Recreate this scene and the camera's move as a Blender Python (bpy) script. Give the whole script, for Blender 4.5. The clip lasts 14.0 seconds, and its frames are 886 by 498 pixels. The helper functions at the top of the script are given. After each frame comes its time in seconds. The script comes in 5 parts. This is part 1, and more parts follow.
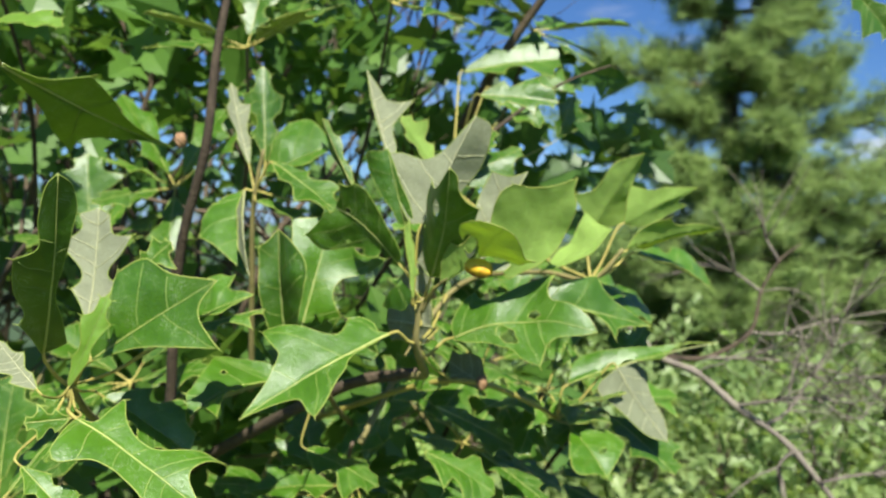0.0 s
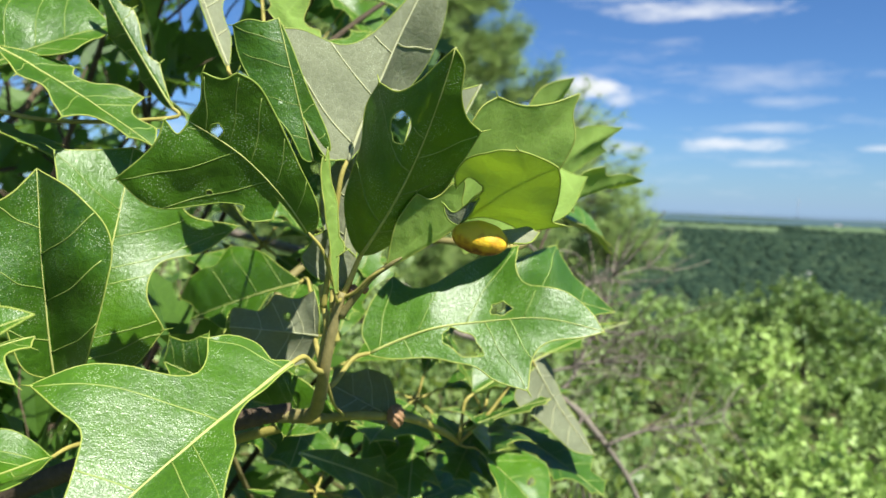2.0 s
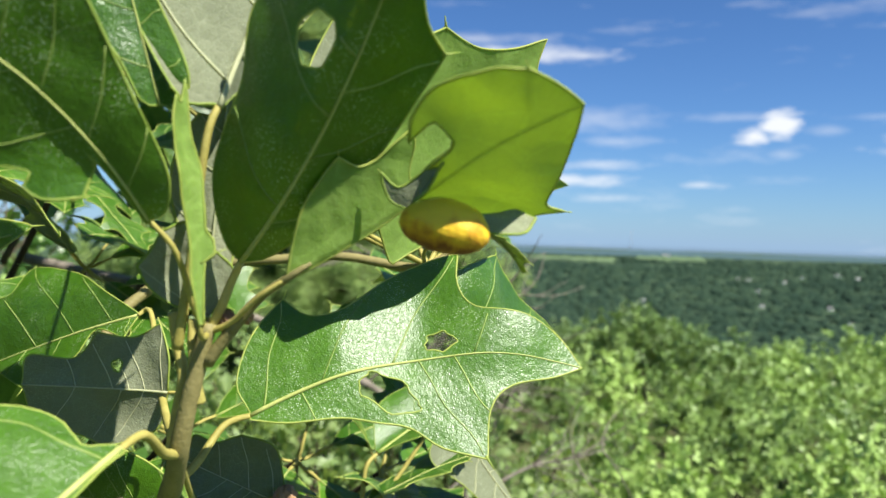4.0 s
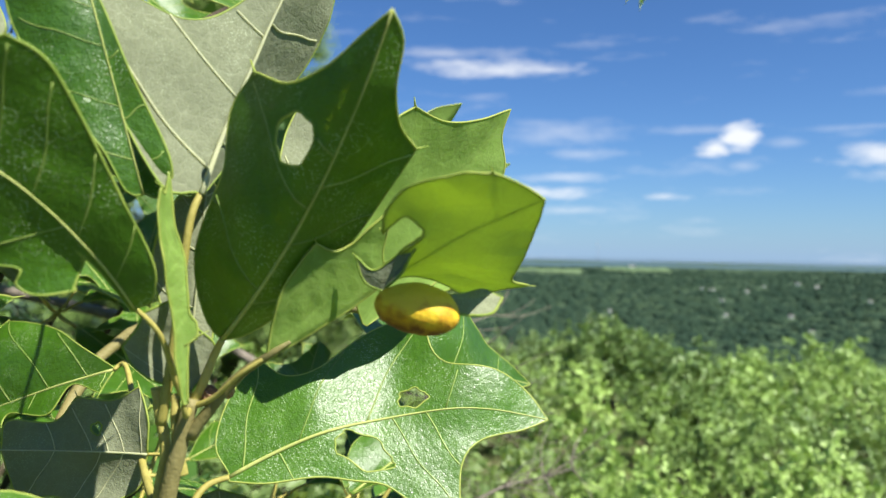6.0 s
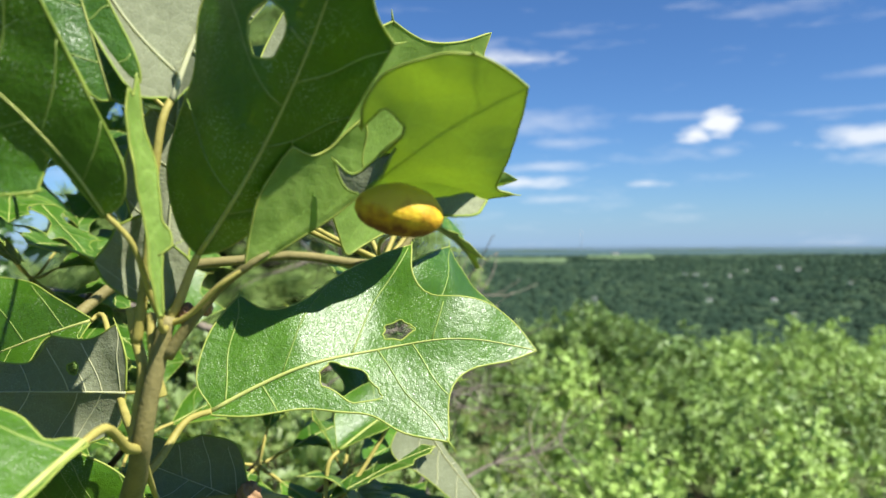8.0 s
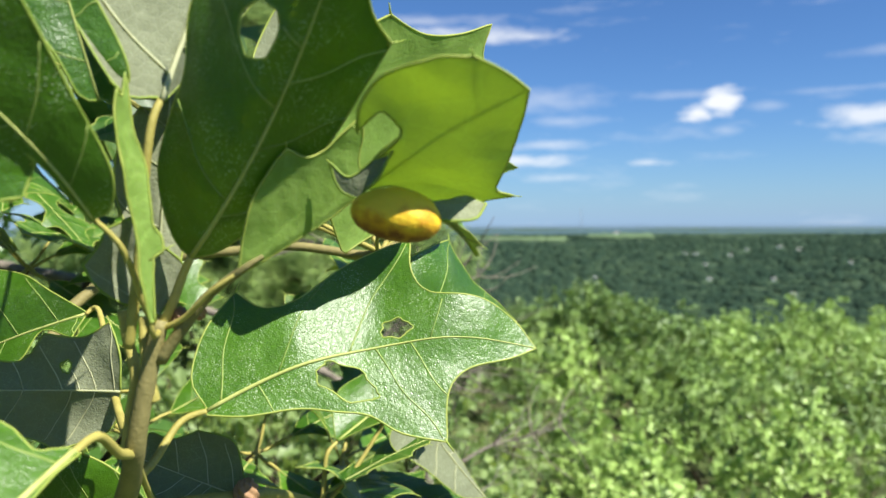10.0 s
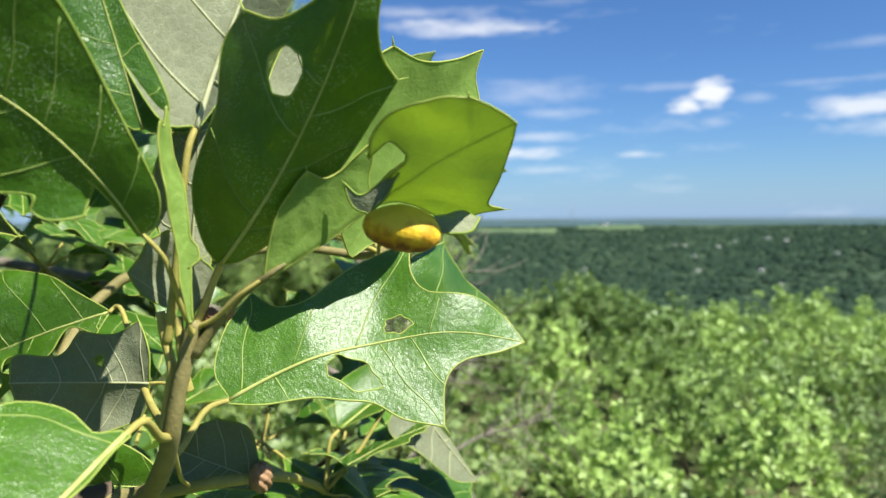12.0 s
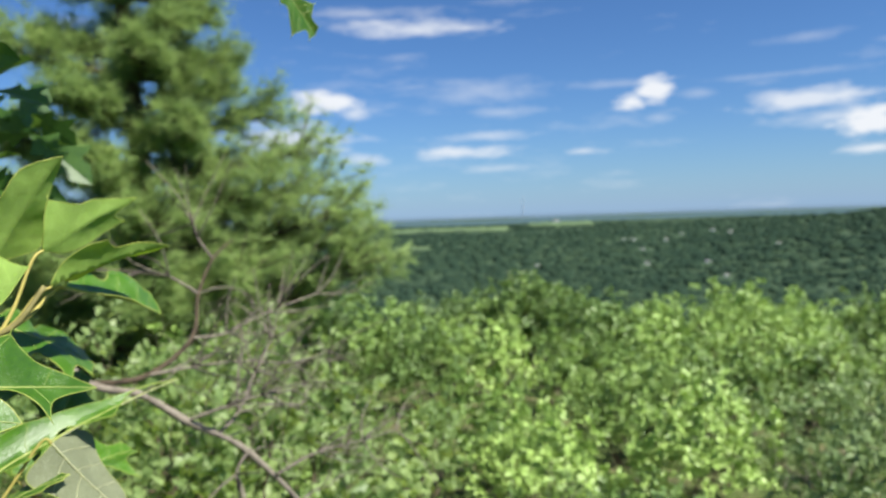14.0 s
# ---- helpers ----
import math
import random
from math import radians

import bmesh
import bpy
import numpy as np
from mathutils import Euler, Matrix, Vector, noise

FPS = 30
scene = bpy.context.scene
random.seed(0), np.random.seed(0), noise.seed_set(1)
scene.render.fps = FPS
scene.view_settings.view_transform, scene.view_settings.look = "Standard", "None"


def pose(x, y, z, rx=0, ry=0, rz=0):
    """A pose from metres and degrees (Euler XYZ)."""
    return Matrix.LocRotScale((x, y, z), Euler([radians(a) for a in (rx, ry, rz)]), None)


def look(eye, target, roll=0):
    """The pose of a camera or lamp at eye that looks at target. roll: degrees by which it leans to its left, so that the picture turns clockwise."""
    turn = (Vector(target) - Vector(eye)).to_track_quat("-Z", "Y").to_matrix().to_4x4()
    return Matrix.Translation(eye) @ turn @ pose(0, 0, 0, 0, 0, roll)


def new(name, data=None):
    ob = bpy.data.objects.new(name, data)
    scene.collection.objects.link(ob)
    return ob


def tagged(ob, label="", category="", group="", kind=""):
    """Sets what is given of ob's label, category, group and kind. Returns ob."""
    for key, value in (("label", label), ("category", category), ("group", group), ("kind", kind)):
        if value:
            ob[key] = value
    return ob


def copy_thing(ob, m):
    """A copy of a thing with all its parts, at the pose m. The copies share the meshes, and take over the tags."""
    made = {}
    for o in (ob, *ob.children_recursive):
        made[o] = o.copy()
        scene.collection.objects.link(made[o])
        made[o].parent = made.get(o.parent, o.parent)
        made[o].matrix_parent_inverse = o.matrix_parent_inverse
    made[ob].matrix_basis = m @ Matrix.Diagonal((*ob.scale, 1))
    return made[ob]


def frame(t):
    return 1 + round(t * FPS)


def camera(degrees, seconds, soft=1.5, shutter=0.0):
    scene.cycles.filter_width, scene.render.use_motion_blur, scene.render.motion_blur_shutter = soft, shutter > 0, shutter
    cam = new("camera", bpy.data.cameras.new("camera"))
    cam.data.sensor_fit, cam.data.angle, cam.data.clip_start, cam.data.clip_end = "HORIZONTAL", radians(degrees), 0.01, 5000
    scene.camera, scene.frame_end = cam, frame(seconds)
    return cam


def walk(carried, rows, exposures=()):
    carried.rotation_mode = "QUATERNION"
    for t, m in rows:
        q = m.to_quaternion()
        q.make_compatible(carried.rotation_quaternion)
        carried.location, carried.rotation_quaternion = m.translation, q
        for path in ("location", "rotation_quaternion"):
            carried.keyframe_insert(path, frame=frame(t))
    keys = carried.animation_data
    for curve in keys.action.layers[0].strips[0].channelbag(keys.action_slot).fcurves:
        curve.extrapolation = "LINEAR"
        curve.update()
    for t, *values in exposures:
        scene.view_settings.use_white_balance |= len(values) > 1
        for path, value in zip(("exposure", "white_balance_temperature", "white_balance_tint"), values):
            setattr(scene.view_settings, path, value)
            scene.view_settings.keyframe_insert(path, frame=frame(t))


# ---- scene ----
cam = camera(62.4, 14.0)
cam.data.dof.use_dof, cam.data.dof.focus_distance, cam.data.dof.aperture_fstop = True, 0.20, 20.0
PATH = [
    (0, (0.106, 0.100, 1.653), (0.134, 2.099, 1.584), 1.9),
    (0.5, (0.071, 0.160, 1.655), (0.068, 2.157, 1.563), -0.1),
    (1, (0.044, 0.229, 1.650), (0.382, 2.196, 1.515), 0.5),
    (1.5, (0.040, 0.264, 1.650), (0.647, 2.164, 1.507), 0.3),
    (2, (0.032, 0.288, 1.642), (0.872, 2.097, 1.504), 2.1),
    (2.5, (0.040, 0.323, 1.635), (1.023, 2.062, 1.532), 1.1),
    (3, (0.039, 0.356, 1.631), (1.093, 2.054, 1.558), 0.9),
    (3.5, (0.053, 0.37, 1.628), (1.189, 2.015, 1.576), 1.6),
    (6, (0.047, 0.363, 1.642), (1.297, 1.924, 1.648), 1.0),
    (6.5, (0.043, 0.364, 1.643), (1.323, 1.901, 1.642), 0.7),
    (7, (0.044, 0.367, 1.636), (1.331, 1.898, 1.637), -0.1),
    (7.5, (0.048, 0.371, 1.632), (1.34, 1.898, 1.634), -0.3),
    (8, (0.05, 0.366, 1.625), (1.333, 1.901, 1.609), -0.4),
    (8.5, (0.054, 0.369, 1.627), (1.329, 1.909, 1.59), -0.4),
    (11, (0.05, 0.366, 1.63), (1.342, 1.89, 1.541), -0.5),
    (11.5, (0.047, 0.363, 1.63), (1.346, 1.882, 1.539), -0.6),
    (12, (0.038, 0.354, 1.634), (1.339, 1.87, 1.538), -0.4),
    (12.5, (0.03, 0.323, 1.648), (1.336, 1.833, 1.527), 0.0),
    (13, (0.049, 0.286, 1.676), (1.371, 1.782, 1.551), -0.6),
    (13.5, (0.086, 0.228, 1.684), (1.44, 1.697, 1.576), -2.0),
    (14, (0.123, 0.194, 1.67), (1.519, 1.624, 1.572), -1.9),
]
walk(cam, [(t, look(eye, target, roll)) for t, eye, target, roll in PATH], [(0.0, 1.08), (2.5, 1.12), (12.5, 1.15), (13.5, 1.08), (14.0, 1.0)])

# ---- light: clear summer noon, sun high behind the walker's right shoulder ----
SUN_EL, SUN_AZ = 52.0, 167.0
sun = new("sun", bpy.data.lights.new("sun", "SUN"))
sun.data.energy, sun.data.angle, sun.data.color = 5.0, radians(0.53), (1.0, 0.955, 0.88)
sun.matrix_world = look((0, 0, 30), (-30 * math.sin(radians(SUN_AZ)) / math.tan(radians(SUN_EL)),
                                     -30 * math.cos(radians(SUN_AZ)) / math.tan(radians(SUN_EL)), 0))

# clouds: azimuth, elevation, half width, half height (degrees), density
CLOUDS = [(35.4, 8.8, 2.2, 0.8, 1.0), (37.8, 7.7, 1.2, 0.44, 0.8), (32.3, 5.9, 4.9, 1.24, 0.8), (38.2, 4.3, 2.0, 0.53, 0.7)]
CLOUDS += [(46.1, 4.7, 4.2, 0.49, 0.8), (47.5, 5.8, 3.8, 0.35, 0.6), (48.3, 3.3, 2.7, 0.4, 0.6), (47.6, 9.3, 4.9, 0.97, 0.45)]
CLOUDS += [(49.3, 7.6, 2.9, 0.44, 0.5), (60.7, 8.6, 1.3, 0.88, 1.3), (58.9, 7.9, 1.1, 0.58, 1.0), (60.9, 6.5, 1.0, 0.4, 0.45)]
CLOUDS += [(63.7, 8.1, 1.5, 0.35, 0.45), (55.3, 4.4, 1.5, 0.27, 0.7), (70.9, 7.1, 3.8, 0.71, 0.8), (72.7, 5.7, 4.2, 0.58, 0.6)]
CLOUDS += [(74.5, 5.2, 1.9, 0.88, 1.2), (74.8, 3.4, 2.0, 0.4, 0.8), (42.5, 14.0, 5.8, 0.66, 0.75), (38.7, 15.2, 6.6, 0.4, 0.5)]
CLOUDS += [(71.0, 11.2, 2.4, 0.35, 0.4), (57.5, 9.2, 4.0, 0.27, 0.45), (69.9, 8.9, 5.3, 0.22, 0.4)]


class Nodes:
    """Short hand for building a node tree."""

    def __init__(self, tree):
        self.tree = tree

    def add(self, kind, ins=None, **props):
        n = self.tree.nodes.new(kind)
        if kind == "ShaderNodeMath":
            n.operation, n.use_clamp = props["operation"], props["use_clamp"]
        elif kind == "ShaderNodeMix":
            n.data_type, n.blend_type = "RGBA", props["blend_type"]
        elif kind == "ShaderNodeTexVoronoi" and props:
            n.feature = props["feature"]
        elif kind == "ShaderNodeTexSky":
            n.sky_type, n.sun_disc, n.altitude = "NISHITA", False, 200
            n.sun_elevation, n.sun_rotation = radians(SUN_EL), radians(SUN_AZ)
            n.air_density, n.dust_density, n.ozone_density = 1.0, 0.4, 2.5
        for k, v in (ins or {}).items():
            if isinstance(v, bpy.types.NodeSocket):
                self.tree.links.new(v, n.inputs[k])
            else:
                n.inputs[k].default_value = v
        return n

    def math(self, op, a, b=0.0, clamp=False):
        return self.add("ShaderNodeMath", {0: a, 1: b}, operation=op, use_clamp=clamp).outputs[0]

    def mix(self, fac, a, b, mode="MIX"):
        n = self.add("ShaderNodeMix", {0: fac, 6: a, 7: b}, blend_type=mode)
        return n.outputs[2]

    def ramp(self, fac, *stops):
        n = self.add("ShaderNodeValToRGB", {0: fac})
        els = n.color_ramp.elements
        while len(els) < len(stops):
            els.new(0.5)
        for e, (p, c) in zip(els, stops):
            e.position, e.color = p, (c if len(c) == 4 else (*c, 1))
        return n.outputs[0]

    def noise(self, vec, scale, detail=4, rough=0.55):
        return self.add("ShaderNodeTexNoise", {"Vector": vec, "Scale": scale, "Detail": detail, "Roughness": rough}).outputs[0]


world = bpy.data.worlds.new("sky")
scene.world = world
world.use_nodes = True
world.node_tree.nodes.clear()
w = Nodes(world.node_tree)
sky = w.add("ShaderNodeTexSky")
direction = w.add("ShaderNodeTexCoord").outputs["Generated"]
sep = w.add("ShaderNodeSeparateXYZ", {0: direction})
puffs = w.add("ShaderNodeMapping", {0: direction, "Scale": (14, 14, 46)}).outputs[0]
wisps = w.add("ShaderNodeMapping", {0: direction, "Scale": (5, 5, 30)}).outputs[0]
n1 = w.math("SUBTRACT", w.noise(puffs, 1.6, 6, 0.6), 0.5)
n2 = w.math("SUBTRACT", w.noise(wisps, 2.2, 6, 0.62), 0.5)
azim = w.math("MULTIPLY", w.math("ARCTAN2", sep.outputs[0], sep.outputs[1]), 57.2958)
elev = w.math("MULTIPLY", w.math("ARCSINE", sep.outputs[2]), 57.2958)
cover = w.math("MULTIPLY", w.math("SUBTRACT", w.noise(wisps, 0.9, 7, 0.65), 0.56), 1.6, True)
for a, e, wa, we, k in CLOUDS:
    da = w.math("DIVIDE", w.math("SUBTRACT", azim, a), wa)
    de = w.math("DIVIDE", w.math("SUBTRACT", elev, e), we)
    d = w.math("SQRT", w.math("ADD", w.math("MULTIPLY", da, da), w.math("MULTIPLY", de, de)))
    edge = w.math("ADD", w.math("ADD", d, w.math("MULTIPLY", n1, 2.2)), w.math("MULTIPLY", n2, 1.6))
    m = w.math("MULTIPLY", w.math("SUBTRACT", 1.3, edge), k * 1.1, True)
    cover = w.math("MAXIMUM", cover, w.math("MULTIPLY", m, min(k, 1.0)))
haze = w.math("POWER", w.math("SUBTRACT", 1.0, w.math("ABSOLUTE", sep.outputs[2]), True), 22)
sky_tint = w.mix(1.0, sky.outputs[0], (0.52, 0.80, 1.17, 1), "MULTIPLY")
hazy = w.mix(w.math("MULTIPLY", haze, 0.5), sky_tint, (3.7, 5.6, 9.0, 1))
clouded = w.mix(w.math("MULTIPLY", cover, 0.92), hazy, (9.4, 9.6, 9.9, 1))
back = w.add("ShaderNodeBackground", {0: clouded, 1: 0.05})
w.tree.links.new(back.outputs[0], w.add("ShaderNodeOutputWorld").inputs[0])


# ---- materials ----
def material(name):
    m = bpy.data.materials.new(name)
    m.use_nodes = True
    m.node_tree.nodes.clear()
    return m, Nodes(m.node_tree)


def finish(m, n, shader):
    n.tree.links.new(shader, n.add("ShaderNodeOutputMaterial").inputs[0])
    return m


def leaf_surface(name, dark, light, through_col, rough, thin, cells, dots, bump, spec=0.5, vary=0.5):
    """A leaf face: blade colour, fine net of veins, hairs, and the light that it lets through."""
    m, n = material(name)
    co = n.add("ShaderNodeTexCoord").outputs["Object"]
    rnd = n.add("ShaderNodeObjectInfo").outputs["Random"]
    isl = n.add("ShaderNodeNewGeometry").outputs["Random Per Island"]
    big = n.noise(co, 45, 4)
    tone = n.math("ADD", n.math("MULTIPLY", big, 0.65), n.math("ADD", n.math("MULTIPLY", isl, 0.2), n.math("ADD", n.math("MULTIPLY", rnd, vary), 0.25 - 0.5 * vary)))
    tone = n.math("ADD", tone, n.math("MULTIPLY", n.math("SUBTRACT", n.noise(co, 420, 3), 0.5), 0.5))
    col = n.ramp(tone, (0.32, dark), (0.92, light))
    net = n.add("ShaderNodeTexVoronoi", {"Vector": co, "Scale": cells}, feature="DISTANCE_TO_EDGE").outputs["Distance"]
    vein = n.ramp(net, (0.0, (1, 1, 1)), (0.09, (0, 0, 0)))
    veiny = n.mix(n.math("MULTIPLY", vein, 0.16), col, (*[min(1, c * 1.9) for c in light], 1))
    lace = n.add("ShaderNodeTexVoronoi", {"Vector": co, "Scale": cells * 0.24}, feature="DISTANCE_TO_EDGE").outputs["Distance"]
    veiny = n.mix(n.math("MULTIPLY", n.ramp(lace, (0.0, (1, 1, 1)), (0.05, (0, 0, 0))), 0.22), veiny, (*[min(1, c * 1.7) for c in light], 1))
    hair = n.add("ShaderNodeTexVoronoi", {"Vector": co, "Scale": 1900, "Randomness": 1.0}).outputs["Distance"]
    patch = n.math("MULTIPLY", n.math("SUBTRACT", n.noise(co, 90, 3), 0.45), 6.0, True)
    hairs = n.math("MULTIPLY", n.math("MULTIPLY", n.ramp(hair, (0.18, (1, 1, 1)), (0.30, (0, 0, 0))), patch), dots)
    veiny = n.mix(hairs, veiny, (0.60, 0.70, 0.44, 1))
    fine = n.noise(co, 1700, 2)
    height = n.math("ADD", n.math("ADD", n.math("MULTIPLY", net, 0.5), n.math("MULTIPLY", fine, 0.45)), n.math("ADD", n.math("MULTIPLY", lace, 0.7), n.math("MULTIPLY", n.noise(co, 230, 2), 1.3)))
    bmp = n.add("ShaderNodeBump", {"Strength": bump, "Distance": 0.0004, "Height": height})
    gloss = n.math("ADD", rough, n.math("MULTIPLY", n.math("SUBTRACT", fine, 0.5), 0.25))
    body = n.add("ShaderNodeBsdfPrincipled", {"Base Color": veiny, "Roughness": gloss, "Normal": bmp.outputs[0],
                                              "Specular IOR Level": spec})
    tcol = n.mix(n.math("MULTIPLY", vein, 0.35), through_col, (*[c * 0.6 for c in through_col[:3]], 1))
    tl = n.add("ShaderNodeBsdfTranslucent", {"Color": tcol, "Normal": bmp.outputs[0]})
    sh = n.add("ShaderNodeMixShader", {0: thin, 1: body.outputs[0], 2: tl.outputs[0]})
    return finish(m, n, sh.outputs[0])


LEAF_TOP = leaf_surface("leaf_upper_face", (0.012, 0.052, 0.003), (0.064, 0.165, 0.007), (0.42, 0.64, 0.03, 1), 0.37, 0.26, 1700, 0.8, 0.50, 0.64, 0.3)
LEAF_UNDER = leaf_surface("leaf_felted_underside", (0.145, 0.162, 0.095), (0.24, 0.26, 0.165), (0.60, 0.72, 0.18, 1), 0.85, 0.22, 1500, 0.5, 0.6, 0.15)
YOUNG_TOP = leaf_surface("young_leaf_upper_face", (0.10, 0.20, 0.02), (0.16, 0.30, 0.04), (0.60, 0.74, 0.14, 1), 0.4, 0.42, 700, 0.2, 0.25, 0.5)
YOUNG_UNDER = leaf_surface("young_leaf_underside", (0.22, 0.34, 0.075), (0.32, 0.46, 0.12), (0.68, 0.84, 0.18, 1), 0.75, 0.5, 420, 0.1, 0.4, 0.2)
LEAF_FAR = leaf_surface("leaf_thin", (0.022, 0.066, 0.010), (0.078, 0.165, 0.022), (0.20, 0.36, 0.04, 1), 0.42, 0.30, 300, 0.0, 0.2)
BUSH_LEAF = leaf_surface("bush_leaf", (0.028, 0.075, 0.011), (0.24, 0.36, 0.092), (0.36, 0.52, 0.11, 1), 0.48, 0.14, 60, 0.0, 0.1)
BUSH_LEAF_LIME = leaf_surface("young_bush_leaf", (0.075, 0.155, 0.022), (0.31, 0.45, 0.115), (0.44, 0.60, 0.13, 1), 0.48, 0.16, 60, 0.0, 0.1)
BUSH_LEAF_DARK = leaf_surface("dark_bush_leaf", (0.022, 0.055, 0.012), (0.10, 0.165, 0.035), (0.22, 0.34, 0.06, 1), 0.5, 0.2, 60, 0.0, 0.1)
LEAF_PALE = leaf_surface("pale_scrub_leaf", (0.072, 0.142, 0.040), (0.25, 0.335, 0.118), (0.42, 0.56, 0.10, 1), 0.5, 0.35, 300, 0.0, 0.2)
BUSH_LEAF_GREY = leaf_surface("dull_bush_leaf", (0.06, 0.115, 0.034), (0.23, 0.32, 0.12), (0.30, 0.42, 0.12, 1), 0.55, 0.2, 60, 0.0, 0.1)


def simple(name, dark, light, scale, rough=0.7, bump=0.3, dist=0.001, thin=0.0, detail=5):
    """A mottled surface in two colours with relief."""
    m, n = material(name)
    co = n.add("ShaderNodeTexCoord").outputs["Object"]
    rnd = n.add("ShaderNodeObjectInfo").outputs["Random"]
    isl = n.add("ShaderNodeNewGeometry").outputs["Random Per Island"]
    a = n.noise(co, scale, detail)
    b = n.noise(co, scale * 7, 3)
    f = n.math("ADD", n.math("ADD", n.math("MULTIPLY", a, 0.7), n.math("MULTIPLY", b, 0.3)),
               n.math("MULTIPLY", n.math("SUBTRACT", n.math("FRACT", n.math("ADD", rnd, isl)), 0.5), 0.35))
    col = n.ramp(f, (0.3, dark), (0.72, light))
    bmp = n.add("ShaderNodeBump", {"Strength": bump, "Distance": dist, "Height": n.math("ADD", a, b)})
    sh = n.add("ShaderNodeBsdfPrincipled", {"Base Color": col, "Roughness": rough, "Normal": bmp.outputs[0], "Specular IOR Level": 0.3}).outputs[0]
    if thin:
        tl = n.add("ShaderNodeBsdfTranslucent", {"Color": col})
        sh = n.add("ShaderNodeMixShader", {0: thin, 1: sh, 2: tl.outputs[0]}).outputs[0]
    return finish(m, n, sh)


SIDE_VEIN = simple("leaf_side_vein", (0.18, 0.27, 0.05), (0.31, 0.40, 0.10), 300, 0.5, 0.1, 0.0002, 0.25)
YOUNG_VEIN = simple("young_leaf_vein", (0.30, 0.42, 0.09), (0.42, 0.54, 0.15), 300, 0.6, 0.1, 0.0002, 0.6)
VEIN = simple("leaf_vein", (0.34, 0.40, 0.10), (0.54, 0.57, 0.19), 300, 0.55, 0.2, 0.0002, 0.25)
RIM = simple("leaf_margin", (0.26, 0.37, 0.06), (0.48, 0.54, 0.13), 200, 0.5, 0.1, 0.0002, 0.4)
RIB_PALE = simple("leaf_rib_pale", (0.50, 0.53, 0.30), (0.66, 0.68, 0.42), 300, 0.8, 0.2, 0.0002, 0.5)
PETIOLE = simple("leaf_stalk", (0.25, 0.225, 0.05), (0.41, 0.36, 0.10), 220, 0.6, 0.4, 0.0003)
TWIG = simple("green_twig", (0.125, 0.115, 0.038), (0.24, 0.21, 0.08), 160, 0.65, 0.5, 0.0004)
BUD = simple("bud_scale", (0.13, 0.07, 0.035), (0.30, 0.18, 0.09), 400, 0.6, 0.5, 0.0003)
BARK = simple("oak_bark", (0.040, 0.030, 0.018), (0.12, 0.090, 0.056), 60, 0.85, 0.7, 0.002)
BARK_DEAD = simple("dead_bark", (0.055, 0.047, 0.036), (0.24, 0.21, 0.165), 70, 0.9, 0.6, 0.002)
PINE_BARK = simple("pine_bark", (0.04, 0.028, 0.02), (0.12, 0.09, 0.065), 14, 0.9, 0.8, 0.01)
NEEDLE = simple("pine_needles", (0.15, 0.245, 0.07), (0.36, 0.48, 0.15), 3, 0.5, 0.0, 0.001, 0.5)
m, n = material("gall_skin")
co = n.add("ShaderNodeTexCoord").outputs["Object"]
up = n.add("ShaderNodeSeparateXYZ", {0: co}).outputs[2]
blot = n.math("ADD", n.math("MULTIPLY", up, -75.0), n.noise(co, 260, 4))
col = n.ramp(blot, (0.40, (0.66, 0.46, 0.025)), (0.58, (0.50, 0.27, 0.018)), (0.78, (0.17, 0.06, 0.015)))
bmp = n.add("ShaderNodeBump", {"Strength": 0.6, "Distance": 0.0006, "Height": n.noise(co, 500, 4)})
GALL = finish(m, n, n.add("ShaderNodeBsdfPrincipled", {"Base Color": col, "Roughness": 0.6, "Normal": bmp.outputs[0], "Specular IOR Level": 0.3, "Subsurface Weight": 0.15,
                                                       "Subsurface Radius": (0.004, 0.002, 0.0005)}).outputs[0])


# ---- mesh helpers ----
def mesh_of(name, verts, faces, mats, index=None, smooth=True):
    me = bpy.data.meshes.new(name)
    me.from_pydata([tuple(v) for v in verts], [], faces)
    for mt in mats:
        me.materials.append(mt)
    if index is not None:
        me.polygons.foreach_set("material_index", index)
    me.polygons.foreach_set("use_smooth", [smooth] * len(faces))
    me.validate()
    me.update()
    return me


def put(name, me, parent=None, at=(0, 0, 0), label=""):
    ob = new(name, me)
    ob.location = at
    if parent is not None:
        ob.parent = parent
    return tagged(ob, label)


def empty(name, at, label, category, group="", kind=""):
    ob = new(name)
    ob.empty_display_size = 0.05
    ob.location = at
    return tagged(ob, label, category, group, kind)


def tube(points, radii, sides=6, verts=None, faces=None):
    """A round stalk through points; adds to verts and faces."""
    verts = [] if verts is None else verts
    faces = [] if faces is None else faces
    pts = [Vector(p) for p in points]
    first = len(verts)
    side = None
    for i, p in enumerate(pts):
        d = (pts[min(i + 1, len(pts) - 1)] - pts[max(i - 1, 0)]).normalized()
        if side is None:
            side = d.orthogonal().normalized()
        side = (side - d * side.dot(d)).normalized()
        other = d.cross(side)
        for k in range(sides):
            a = 2 * math.pi * k / sides
            verts.append(p + (side * math.cos(a) + other * math.sin(a)) * radii[i])
    for i in range(len(pts) - 1):
        for k in range(sides):
            a, b = first + i * sides + k, first + i * sides + (k + 1) % sides
            faces.append((a, b, b + sides, a + sides))
    faces.append(tuple(first + k for k in reversed(range(sides))))
    faces.append(tuple(first + (len(pts) - 1) * sides + k for k in range(sides)))
    return verts, faces


